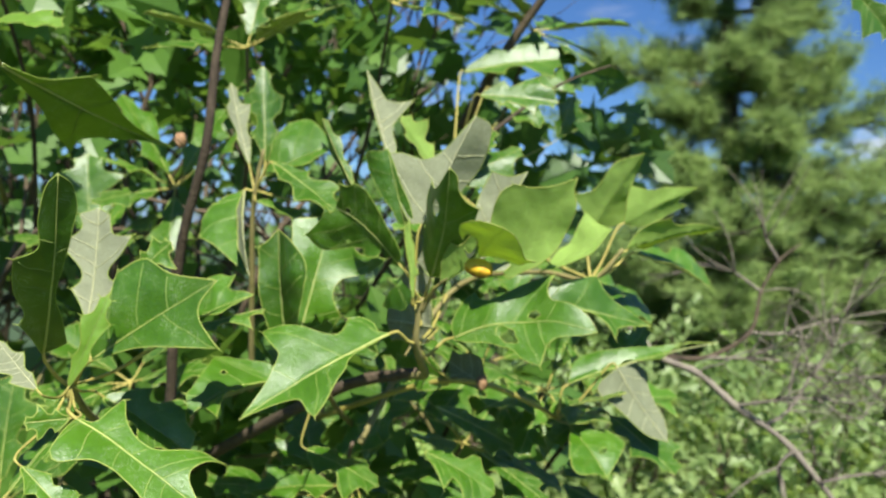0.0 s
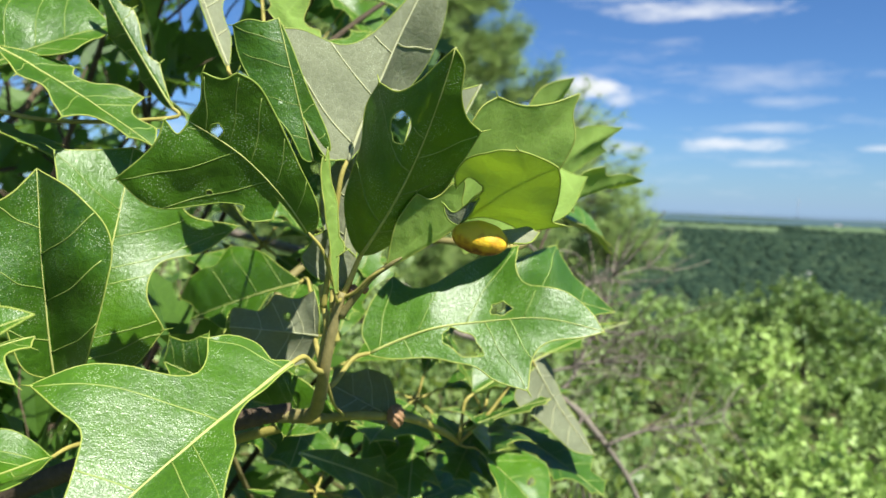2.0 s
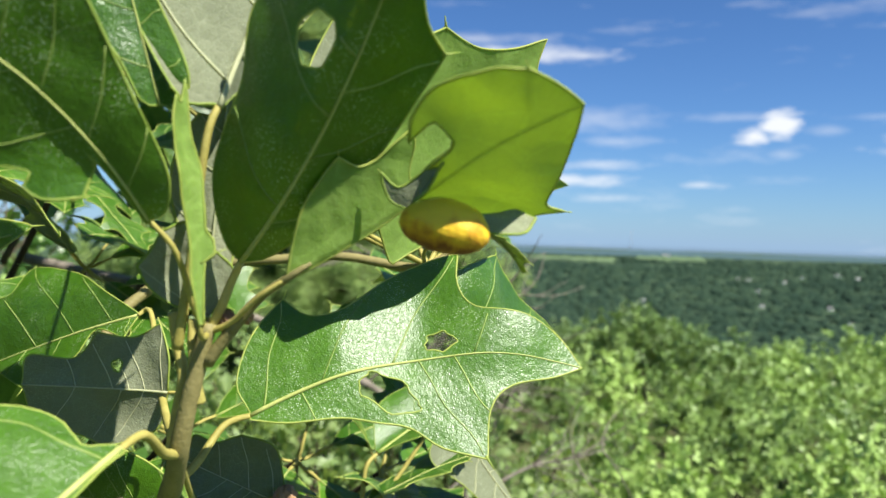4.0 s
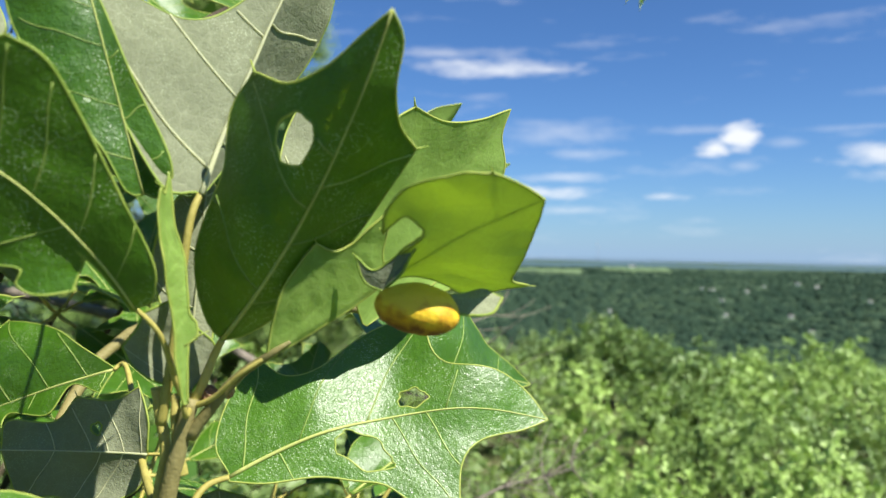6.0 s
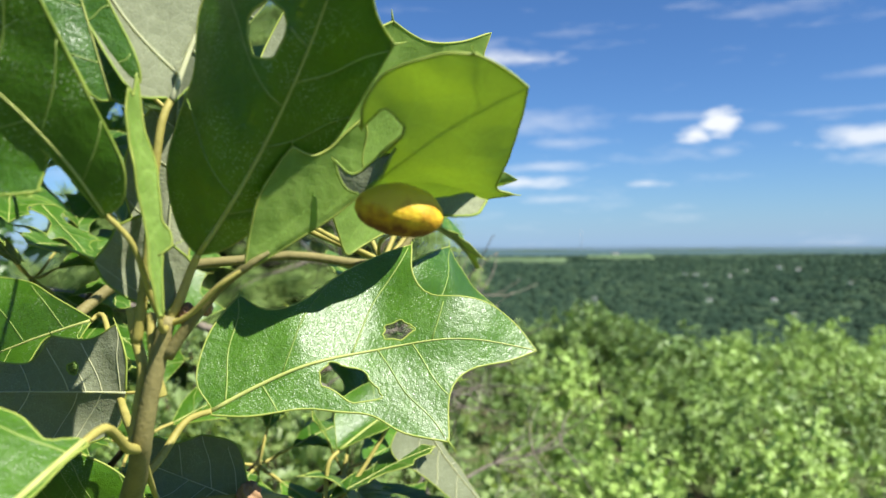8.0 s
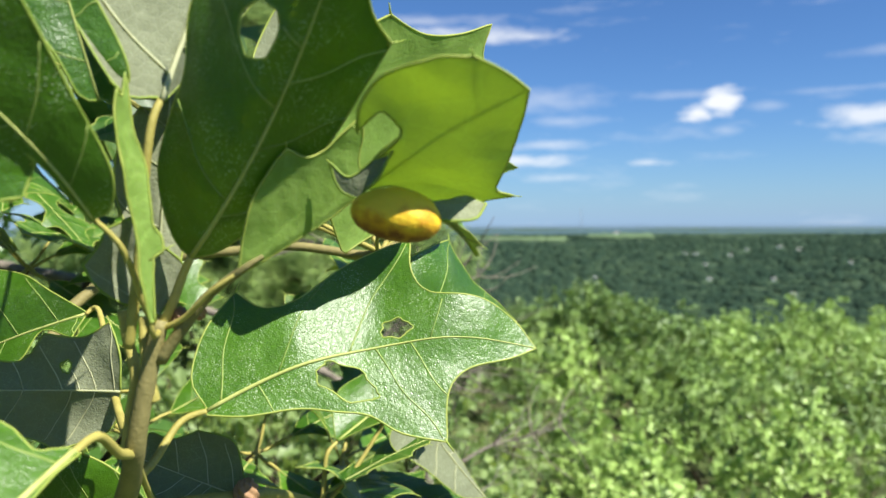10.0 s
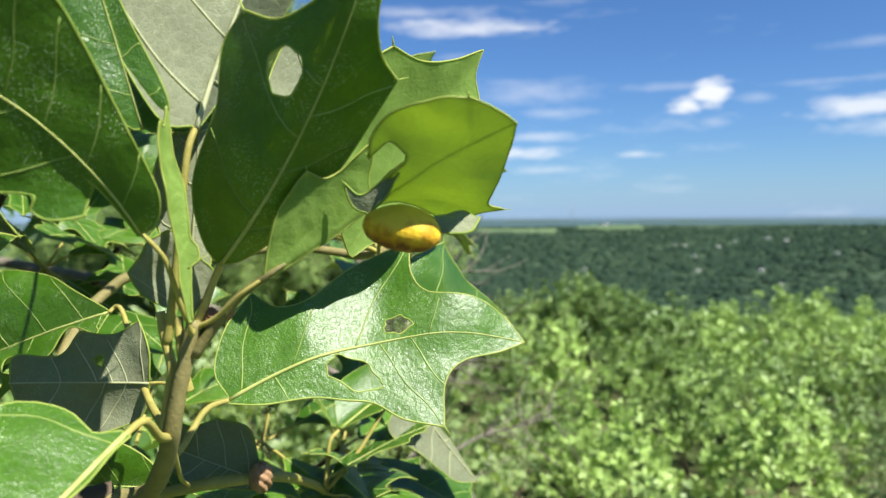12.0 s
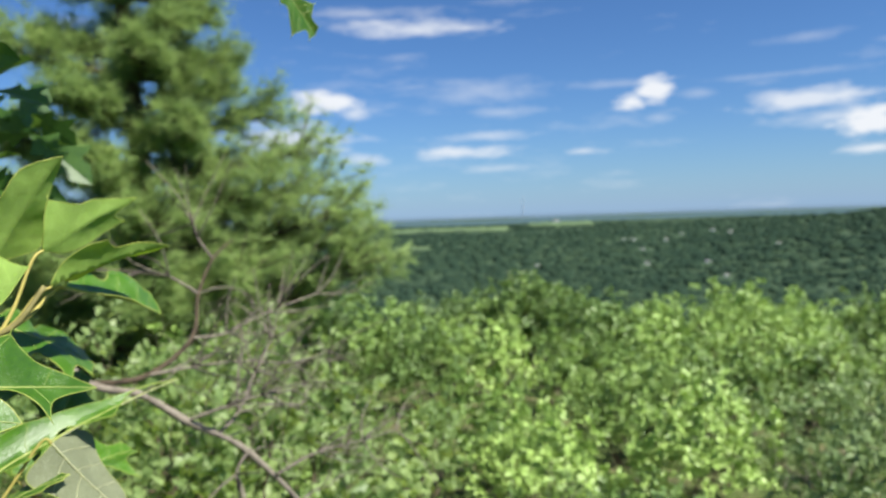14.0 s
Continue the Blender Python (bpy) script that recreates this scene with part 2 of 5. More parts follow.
def spline(points, steps):
    """A smooth curve through points."""
    pts = [Vector(p) for p in points]
    out = []
    for i in range(len(pts) - 1):
        p0, p1, p2, p3 = pts[max(i - 1, 0)], pts[i], pts[i + 1], pts[min(i + 2, len(pts) - 1)]
        for k in range(steps):
            t = k / steps
            out.append(0.5 * ((2 * p1) + (p2 - p0) * t + (2 * p0 - 5 * p1 + 4 * p2 - p3) * t * t + (3 * p1 - p0 - 3 * p2 + p3) * t ** 3))
    return out + [pts[-1]]


# ---- ground: hilltop, slope and the wide lowland out to the horizon ----
def ground_z(x, y):
    r = math.hypot(x, y)
    az = math.degrees(math.atan2(x, y))
    if r < 26:
        z = -0.05 - 0.115 * max(0.0, r - 2.5)
    elif r < 560:
        z = -2.75 - 0.239 * (r - 26)
    else:
        z = -130.4 + 102 * (r - 560) / 4290
    if r > 560:
        f = min(1.0, (r - 560) / 900)
        z += f * 14 * noise.noise((x / 600, y / 600, 3.1)) * (1 if r < 3500 else max(0, (4300 - r) / 800))
        z += f * 95 * math.exp(-((az - 86) / 13) ** 2) * math.exp(-((r - 2300) / 900) ** 2)
    elif r < 60:
        z += 0.10 * noise.noise((x * 0.5, y * 0.5, 0)) * min(1, r / 3) + 0.02 * noise.noise((x * 3, y * 3, 5))
    return z


def build_ground():
    rings = [0.0] + [0.4 * (4850 / 0.4) ** (i / 109) for i in range(110)]
    segs = 180
    verts, faces = [(0, 0, ground_z(0, 0))], []
    for r in rings[1:]:
        for k in range(segs):
            a = 2 * math.pi * k / segs
            x, y = r * math.sin(a), r * math.cos(a)
            verts.append((x, y, ground_z(x, y)))
    for k in range(segs):
        faces.append((0, 1 + (k + 1) % segs, 1 + k))
    for i in range(len(rings) - 2):
        for k in range(segs):
            a, b = 1 + i * segs + k, 1 + i * segs + (k + 1) % segs
            faces.append((a, b, b + segs, a + segs))
    m, n = material("hill_ground")
    co = n.add("ShaderNodeTexCoord").outputs["Object"]
    dist = n.add("ShaderNodeVectorMath", {0: co})
    dist.operation = "LENGTH"
    near = n.ramp(n.math("ADD", n.math("MULTIPLY", n.noise(co, 2.2, 6), 0.7), n.math("MULTIPLY", n.noise(co, 40, 3), 0.3)),
                  (0.36, (0.035, 0.06, 0.016)), (0.5, (0.085, 0.12, 0.035)), (0.62, (0.14, 0.12, 0.065)), (0.70, (0.28, 0.21, 0.15)))
    wood = n.ramp(n.math("ADD", n.math("MULTIPLY", n.noise(co, 0.004, 6), 0.6), n.math("MULTIPLY", n.noise(co, 0.06, 4), 0.4)),
                  (0.35, (0.03, 0.055, 0.032)), (0.62, (0.05, 0.08, 0.04)))
    far = n.math("MULTIPLY", n.math("SUBTRACT", dist.outputs["Value"], 30), 0.02, True)
    bmp = n.add("ShaderNodeBump", {"Strength": 0.8, "Distance": 0.05, "Height": n.noise(co, 14, 6)})
    finish(m, n, n.add("ShaderNodeBsdfPrincipled", {"Base Color": n.mix(far, near, wood), "Roughness": 0.95, "Normal": bmp.outputs[0],
                                                    "Specular IOR Level": 0.1}).outputs[0])
    tagged(put("ground", mesh_of("ground", verts, faces, [m])), "grassy hilltop falling to a wooded lowland", "ground", kind="structure")


build_ground()


# ---- the near scrub oak: every large leaf is shaped singly ----
OAK_AT = (-0.15, 0.95, -0.1)
oak = empty("scrub_oak", OAK_AT, "scrub oak with lobed glossy leaves, grey-felted beneath, some insect-chewed", "shrub", "oaks on the hilltop")
NODES = {"N1": (0.101, 0.513, 1.609), "N1D": (0.0955, 0.514, 1.606), "N1L": (0.1015, 0.535, 1.572), "N1K": (0.098, 0.520, 1.5835), "N2": (0.215, 0.60, 1.618), "N3": (0.035, 0.575, 1.555), "N4": (0.200, 0.622, 1.515)}
NODES |= {"N5": (-0.075, 0.47, 1.565), "N6": (-0.20, 0.58, 1.74), "N7": (-0.019, 0.611, 1.672), "N8": (0.12, 0.72, 1.70), "N9": (0.30, 0.66, 2.02)}


def inside(p, loop):
    x, y = p
    hit = False
    for i in range(len(loop)):
        (x1, y1), (x2, y2) = loop[i - 1], loop[i]
        if (y1 > y) != (y2 > y) and x < (x2 - x1) * (y - y1) / (y2 - y1) + x1:
            hit = not hit
    return hit


def outline(left, right, length):
    """The closed outline: rounded bays, sharp lobe tips."""
    ctrl = [(0, 0.012, 1)] + list(left) + [(1, 0, 1)] + [(s, -v, k) for s, v, k in reversed(right)] + [(0, -0.012, 1)]
    runs, run = [], [ctrl[0]]
    for c in ctrl[1:]:
        run.append(c)
        if c[2]:
            runs.append(run)
            run = [c]
    loop = []
    for run in runs:
        pts = [Vector((s, v, 0)) for s, v, _ in run]
        for i in range(len(pts) - 1):
            p0 = pts[i - 1] if i else pts[0] * 2 - pts[1]
            p1, p2 = pts[i], pts[i + 1]
            p3 = pts[i + 2] if i + 2 < len(pts) else pts[-1] * 2 - pts[-2]
            steps = max(2, int((p2 - p1).length / 0.022))
            for k in range(steps):
                t = k / steps
                q = 0.5 * ((2 * p1) + (p2 - p0) * t + (2 * p0 - 5 * p1 + 4 * p2 - p3) * t * t + (3 * p1 - p0 - 3 * p2 + p3) * t ** 3)
                loop.append((q.x * length, q.y * length))
    loop.append((0, -0.012 * length))
    return loop


LEAF_COUNT = [0]


def lobed(side, seed):
    """Half an oak leaf of that greatest width: three bristle-tipped lobes and round bays."""
    r = random.Random(seed)
    wide = max(0.12, max([v for _, v, _ in side] + [0]))
    out = [(0.05, 0.16, 0), (0.16, 0.34, 0), (0.30, 0.62, 1), (0.37, 0.40, 0), (0.47, 0.44, 0), (0.58, 0.76, 0), (0.70, 1.0, 1), (0.74, 0.56, 0), (0.82, 0.36, 0), (0.93, 0.40, 1), (0.96, 0.16, 0)]
    return [(s + r.uniform(-0.02, 0.02), v * wide * r.uniform(0.85, 1.12), k) for s, v, k in out]


def oak_leaf(base, tip, left_dir, right_dir, left, right, node, holes=(), bow=0.0, arch=0.03, curl=0.16, wave=0.026, label="", young=False, fine=True):
    """One lobed leaf from its stalk's end to its tip: two half blades that meet in the midrib."""
    from mathutils.geometry import delaunay_2d_cdt
    LEAF_COUNT[0] += 1
    if len(left) <= 3 and len(right) <= 3:
        left, right = lobed(left, LEAF_COUNT[0]), lobed(right, LEAF_COUNT[0] + 50)
    seed = LEAF_COUNT[0] * 7.3
    b, u = Vector(base), Vector(tip) - Vector(base)
    length = u.length
    u.normalize()
    ld, rd = Vector(left_dir), Vector(right_dir)
    ld, rd = (ld - u * ld.dot(u)).normalized(), (rd - u * rd.dot(u)).normalized()
    up = u.cross(ld - rd).normalized()
    wide = max(v for _, v, _ in list(left) + list(right)) * length

    def surf(x, v, lift=0.0):
        s = x / length
        q = u * x + (ld if v > 0 else rd) * abs(v)
        k = abs(v) / max(wide, 1e-5)
        h = arch * length * 4 * s * (1 - s) - curl * v * v / max(wide, 1e-5) * 0.5
        h += wave * length * noise.noise((s * 2.6 + seed, v / length * 2.6, seed)) * (0.3 + 2.0 * k)
        h += 0.010 * length * noise.noise((s * 7 + seed, v / length * 7, 3.3)) * (0.4 + k)
        h += 0.0014 * length * math.sin(2 * math.pi * (s - 0.5 * abs(v) / length) * 6.5) * min(1.0, 3 * k)
        h += 0.34 * abs(v) * max(0.0, 1 - k) * (0.55 + 1.5 * noise.noise((s * 3.1 + seed, 0.5 * (1 if v > 0 else -1), seed)))
        return q + up * (h + lift)

    loop = outline(left, right, length)
    cuts = []
    for cs, cv, ax, av, bx, bv in holes:
        cuts.append([((cs + ax * math.cos(a) * (1 + 0.16 * math.sin(3 * a + seed) + 0.07 * math.sin(9 * a)) + bx * math.sin(a)) * length,
                      (cv + av * math.cos(a) + bv * math.sin(a) * (1 + 0.14 * math.cos(5 * a))) * length) for a in [2 * math.pi * i / 28 for i in range(28)]])
    pts = [Vector(p) for p in loop]
    edges = [(i, (i + 1) % len(loop)) for i in range(len(loop))]
    for c in cuts:
        k = len(pts)
        pts += [Vector(p) for p in c]
        edges += [(k + i, k + (i + 1) % len(c)) for i in range(len(c))]
    step = max(length, wide) / 30
    xs, vs = [p[0] for p in loop], [p[1] for p in loop]
    rnd = random.Random(LEAF_COUNT[0])
    y = min(vs)
    row = 0
    while y < max(vs):
        x = min(xs) + (row % 2) * step / 2
        while x < max(xs):
            p = (x + rnd.uniform(-0.1, 0.1) * step, y + rnd.uniform(-0.1, 0.1) * step)
            if inside(p, loop) and min((p[0] - q.x) ** 2 + (p[1] - q.y) ** 2 for q in pts[:len(edges)]) > (0.45 * step) ** 2 and abs(p[1]) > 0.3 * step:
                pts.append(Vector(p))
            x += step
        y += step * 0.87
        row += 1
    for i in range(1, 40):
        p = (i / 40 * length, bow * 4 * i / 40 * (1 - i / 40) * length)
        if inside(p, loop) and not any(inside(p, c) for c in cuts):
            pts.append(Vector(p))
    veins = []
    for side, pts_side in ((1, left), (-1, right)):
        tips = [(s, v) for s, v, sharp in pts_side if sharp and v > 0.08]
        for s, v in tips:
            veins.append((max(0.04, min(0.9, s - 0.62 * v)), s, side * v, 0.96, 1.0))
        big_v = max([v for _, v, _ in pts_side])
        for j in range(0 if young else 3):
            s0 = 0.15 + 0.24 * j + 0.03 * side + 0.03 * math.sin(seed + j)
            if all(abs(s0 - vn[0]) > 0.07 or vn[2] * side < 0 for vn in veins):
                veins.append((s0, s0 + 0.6 * big_v, side * big_v, 0.9, 0.6))
    lines = []
    for s0, s1, v1, reach, stout in veins:
        v0 = bow * 4 * s0 * (1 - s0)
        line = []
        for i in range(15):
            t = i / 14 * reach
            sway = 0.012 * math.sin(9 * t + seed) * t
            x, v = (s0 + (s1 - s0) * (0.7 * t + 0.3 * t * t) + sway) * length, (v0 + (v1 - v0) * t) * length
            if not inside((x, v), loop) or any(inside((x, v), c) for c in cuts):
                break
            line.append((x, v))
        if len(line) > 3:
            lines.append((line, stout))
            edges += [(len(pts) + i, len(pts) + i + 1) for i in range(len(line) - 1)]
            pts += [Vector(p) for p in line]
    flat, _, tris, _, _, _ = delaunay_2d_cdt(pts, edges, [], 0, 1e-7)
    keep = []
    for t in tris:
        c = ((flat[t[0]].x + flat[t[1]].x + flat[t[2]].x) / 3, (flat[t[0]].y + flat[t[1]].y + flat[t[2]].y) / 3)
        if inside(c, loop) and not any(inside(c, h) for h in cuts):
            keep.append(tuple(t))
    thick = 0.00016
    verts = [surf(p.x, p.y, thick) for p in flat] + [surf(p.x, p.y, -thick) for p in flat]
    k = len(flat)
    faces = list(keep) + [(a + k, c + k, d + k) for a, d, c in keep]
    me = mesh_of("leaf", verts, faces, [YOUNG_TOP, YOUNG_UNDER] if young else [LEAF_TOP, LEAF_UNDER], [0] * len(keep) + [1] * len(keep))
    leaf = put("leaf", me, oak, b - Vector(OAK_AT), label)
    # margin
    rv, rf = [], []
    for c in [loop] + cuts:
        ring = [surf(*p) for p in c]
        ring.append(ring[0])
        tube(ring, [0.00028] * len(ring), 5, rv, rf)
    for side, pts_side in ((1, left), (-1, right)):
        for s, v, sharp in pts_side:
            if sharp:
                p = surf(s * length, side * v * length)
                root = surf((s - 0.06 * v) * length, side * v * 0.86 * length)
                d = (p - root).normalized()
                k = min(1.0, length / 0.06)
                tube([p - d * 0.001 * k, p + d * 0.001 * k, p + d * 0.0030 * k], [0.0004 * k, 0.00025 * k, 0.0001], 4, rv, rf)
    put("leaf_margin", mesh_of("leaf_margin", rv, rf, [RIM]), leaf, label="yellow-green bristle-tipped leaf margin")
    # midrib and side veins
    mid = [surf(i / 24 * length, bow * 4 * i / 24 * (1 - i / 24) * length, 0.00018) for i in range(25)]
    big = (0.6 if young else 1.0) * 0.0072 * length
    vv, vf = tube(mid, [max(0.0002, big * (1 - 0.88 * i / 24)) for i in range(25)], 6)
    put("midrib", mesh_of("midrib", vv, vf, [YOUNG_VEIN if young else VEIN]), leaf, label="pale raised midrib")
    if not young:
        vv, vf = tube([surf(i / 24 * length, bow * 4 * i / 24 * (1 - i / 24) * length, -min(0.0004, 0.006 * length)) for i in range(25)], [max(min(0.0003, 0.005 * length), 1.25 * big * (1 - 0.85 * i / 24)) for i in range(25)], 6)
        for line, stout in lines:
            f0 = len(vv)
            tube([surf(x, v, -min(0.0003, 0.005 * length)) for x, v in line], [max(min(0.0003, 0.004 * length), 0.005 * stout * length * (1 - 0.7 * i / 14)) for i in range(len(line))], 5, vv, vf)
            vf.append((min(23, max(0, round(24 * line[0][0] / length))) * 6, f0, f0 + 1))
        put("underside_ribs", mesh_of("underside_ribs", vv, vf, [RIB_PALE]), leaf, label="pale felted rib network on the underside")
    vv, vf = [], []
    for n, (line, stout) in enumerate(lines):
        tube([surf(x, v, 0.0001) for x, v in line], [(0.55 if young else 1.0) * max(min(0.00023, 0.004 * length), 0.0034 * stout * length * (1 - 0.7 * i / 14)) for i in range(len(line))], 5, vv, vf)
        if fine or n == len(lines) - 1:
            put("side_vein", mesh_of("side_vein", vv, vf, [YOUNG_VEIN if young else SIDE_VEIN]), leaf)
            vv, vf = [], []
    # stalk
    if node:
        end = Vector(NODES[node]) - b
        if end.length < 0.22:
            p1 = (-u * 0.6 + end.normalized() * 0.4) * min(0.008, end.length * 0.3)
            line = spline([Vector((0, 0, 0)), p1, p1.lerp(end, 0.55) + Vector((0, 0, -0.06 * end.length)), end], 6)
            tv, tf = tube(line, [(0.0006 + 0.0004 * i / (len(line) - 1)) * min(1.2, max(0.7, length / 0.06)) for i in range(len(line))], 7)
            put("leaf_stalk", mesh_of("leaf_stalk", tv, tf, [PETIOLE]), leaf)
    return leaf


oak_leaf((0.1207, 0.5392, 1.5844), (0.1993, 0.5047, 1.595), (0.11, 0.51, 0.86), (-0.11, -0.51, -0.86),
         [(-0.03, 0.10, 0), (0.02, 0.23, 0), (0.12, 0.34, 1), (0.19, 0.27, 0), (0.30, 0.28, 0), (0.45, 0.38, 0), (0.57, 0.42, 0), (0.69, 0.44, 1), (0.66, 0.32, 0), (0.70, 0.23, 0), (0.85, 0.18, 0), (0.95, 0.10, 0)],
         [(0.10, 0.04, 0), (0.25, 0.05, 0), (0.35, 0.08, 0), (0.44, 0.11, 0), (0.52, 0.18, 0), (0.64, 0.23, 1), (0.68, 0.09, 0), (0.76, 0.03, 0), (0.90, 0.02, 0)],
         "N1L", holes=[(0.571, 0.141, 0.046, -0.006, -0.006, -0.032), (0.393, 0.001, 0.076, -0.057, -0.029, -0.04)], bow=0.09)
oak_leaf((0.1054, 0.5075, 1.6232), (0.1129, 0.4592, 1.6803), (-0.3254, 0.701, 0.6345), (0.995, 0.0578, -0.0817),
         [(0.013, 0.065, 0), (0.095, 0.168, 0), (0.184, 0.216, 0), (0.312, 0.229, 0), (0.412, 0.238, 0), (0.538, 0.299, 0), (0.655, 0.282, 1), (0.71, 0.167, 0), (0.806, 0.09, 0), (0.927, 0.035, 0)],
         [(0.033, 0.076, 0), (0.194, 0.159, 0), (0.401, 0.222, 0), (0.589, 0.243, 0), (0.704, 0.253, 1), (0.764, 0.166, 0), (0.853, 0.102, 0), (0.948, 0.063, 0)],
         "N1", holes=[(0.619, 0.08, 0.037, -0.049, -0.055, -0.032)], arch=0.02, curl=0.08, wave=0.03, bow=-0.05)
oak_leaf((0.0995, 0.5053, 1.6524), (0.1277, 0.5127, 1.7142), (0.75, 0.52, -0.4), (-0.9, 0.22, 0.38),
         [(0.15, 0.09, 0), (0.42, 0.22, 0), (0.66, 0.28, 0), (0.88, 0.24, 0), (1.01, 0.16, 0)],
         [(-0.03, 0.10, 0), (0.09, 0.25, 0), (0.25, 0.41, 0), (0.41, 0.53, 1), (0.47, 0.41, 0), (0.50, 0.22, 0), (0.63, 0.11, 0), (0.86, 0.04, 0)],
         "N1D")
oak_leaf((0.0901, 0.5098, 1.652), (0.079, 0.5121, 1.694), (-0.9162, 0.3068, -0.258), (0.916, -0.307, 0.258),
         [(0.03, 0.067, 0), (0.236, 0.117, 0), (0.451, 0.227, 0), (0.68, 0.299, 0), (0.835, 0.326, 0), (1.015, 0.312, 1), (1.02, 0.196, 0), (0.986, 0.095, 0)],
         [(-0.03, 0.06, 0), (0.04, 0.13, 0), (0.18, 0.14, 0), (0.5, 0.08, 0), (0.8, 0.04, 0)],
         "", arch=0.02, curl=0.1)
oak_leaf((0.1503, 0.524, 1.6225), (0.1854, 0.5077, 1.681), (0.75, -0.36, -0.55), (-0.84, -0.37, 0.4),
         [(0.32, 0.19, 0), (0.55, 0.20, 0), (0.79, 0.14, 0), (0.90, 0.04, 0)],
         [(0.15, 0.29, 0), (0.39, 0.44, 0), (0.59, 0.49, 0), (0.70, 0.44, 1), (0.76, 0.26, 0), (0.87, 0.11, 0)],
         "", young=True)
oak_leaf((0.1315, 0.5283, 1.627), (0.161, 0.538, 1.6854), (0.83, 0.31, -0.47), (-0.89, 0.05, 0.44),
         [(0.56, 0.10, 0), (0.81, 0.00, 0)],
         [(0.18, 0.21, 0), (0.57, 0.27, 0), (0.85, 0.28, 1), (0.89, 0.12, 0)],
         "")
oak_leaf((0.1744, 0.5386, 1.6277), (0.2141, 0.5405, 1.6531), (0.07, -1, -0.04), (-0.33, 0.82, 0.46),
         [(0.19, 0.20, 0), (0.44, 0.22, 0), (0.68, 0.16, 0)],
         [(0.28, 0.19, 0), (0.56, 0.33, 0), (0.90, 0.49, 1), (0.93, 0.23, 0)],
         "N2", young=True)
oak_leaf((0.0869, 0.5029, 1.6306), (0.0529, 0.4997, 1.6604), (-0.6263, 0.3887, -0.6757), (0.5596, -0.5947, 0.5771),
         [(0.208, -0.033, 0), (0.332, -0.042, 0), (0.285, -0.031, 1), (0.231, 0.079, 1), (0.317, 0.182, 0), (0.384, 0.2, 0), (0.405, 0.15, 0), (0.5, 0.243, 0), (0.611, 0.398, 0), (0.787, 0.565, 0), (1.047, 0.584, 1), (1.035, 0.343, 0), (1.049, 0.217, 0), (1.104, 0.1, 1), (0.995, 0.102, 0)],
         [(0.001, 0.087, 0), (0.101, 0.2, 0), (0.283, 0.274, 0), (0.46, 0.34, 0), (0.696, 0.427, 0), (0.895, 0.485, 0), (1.025, 0.452, 1), (1.054, 0.353, 0), (1.155, 0.301, 1), (1.043, 0.153, 0), (1.018, 0.04, 0)],
         "N1", holes=[(0.859, -0.083, -0.027, -0.034, -0.034, 0.039), (0.607, 0.264, -0.015, -0.016, -0.014, 0.015)], bow=-0.09, arch=0.02, curl=0.1)
oak_leaf((0.096, 0.5023, 1.6121), (0.0925, 0.5026, 1.6559), (0.9913, -0.1046, 0.0803), (-0.7593, -0.6483, -0.0564),
         [(0.137, 0.02, 0), (0.232, 0.034, 0), (0.256, 0.032, 1), (0.286, 0.074, 1), (0.347, 0.072, 0), (0.388, 0.047, 0), (0.474, 0.045, 0), (0.644, 0.045, 0), (0.766, 0.013, 0), (0.886, 0.006, 0)],
         [(0.174, 0.034, 0), (0.364, 0.031, 0), (0.557, 0.07, 0), (0.696, 0.078, 0), (0.834, 0.081, 0), (0.94, 0.06, 1), (0.907, 0.033, 0)],
         "N1", arch=0.0, curl=0.05, wave=0.015, young=True)
oak_leaf((0.1016, 0.5146, 1.6117), (0.0882, 0.5154, 1.622), (0.6055, -0.0774, 0.792), (-0.5849, -0.3486, -0.7324),
         [(-0.01, 0.434, 0), (0.147, 0.622, 0), (0.516, 0.66, 0), (0.872, 0.738, 0), (1.051, 0.468, 1), (1.004, 0.235, 0)],
         [(0.197, 0.028, 0), (0.434, 0.117, 0), (0.755, 0.113, 0)],
         "N1", arch=0.02, curl=0.2)
oak_leaf((0.164, 0.5338, 1.6091), (0.2438, 0.5553, 1.593), (0.12, 0.27, 0.95), (0.07, -0.75, -0.65),
         [(0.12, 0.11, 0), (0.29, 0.19, 0), (0.52, 0.29, 1), (0.62, 0.16, 0), (0.78, 0.08, 0)],
         [(0.24, 0.05, 0), (0.48, 0.02, 0), (0.58, 0.10, 0), (0.64, 0.21, 1), (0.72, 0.08, 0)],
         "")
oak_leaf((0.083, 0.503, 1.5909), (0.0137, 0.4568, 1.5536), (0.6403, -0.6928, -0.3317), (-0.6503, 0.5711, 0.5009),
         [(0.052, 0.008, 0), (0.141, 0.014, 0), (0.235, 0.012, 0), (0.321, 0.047, 0), (0.379, 0.107, 0), (0.484, 0.17, 0), (0.595, 0.25, 0), (0.703, 0.307, 1), (0.707, 0.237, 0), (0.696, 0.12, 0), (0.8, 0.052, 0)],
         [(0.021, 0.03, 0), (0.042, 0.053, 0), (0.025, 0.108, 0), (0.03, 0.158, 0), (0.059, 0.217, 0), (0.112, 0.257, 1), (0.184, 0.191, 0), (0.256, 0.158, 0), (0.311, 0.183, 0), (0.356, 0.24, 0), (0.398, 0.31, 0), (0.47, 0.387, 0), (0.603, 0.439, 1), (0.617, 0.319, 0), (0.616, 0.222, 0), (0.669, 0.167, 0), (0.762, 0.104, 0), (0.897, 0.041, 0)],
         "N1K", curl=0.08)
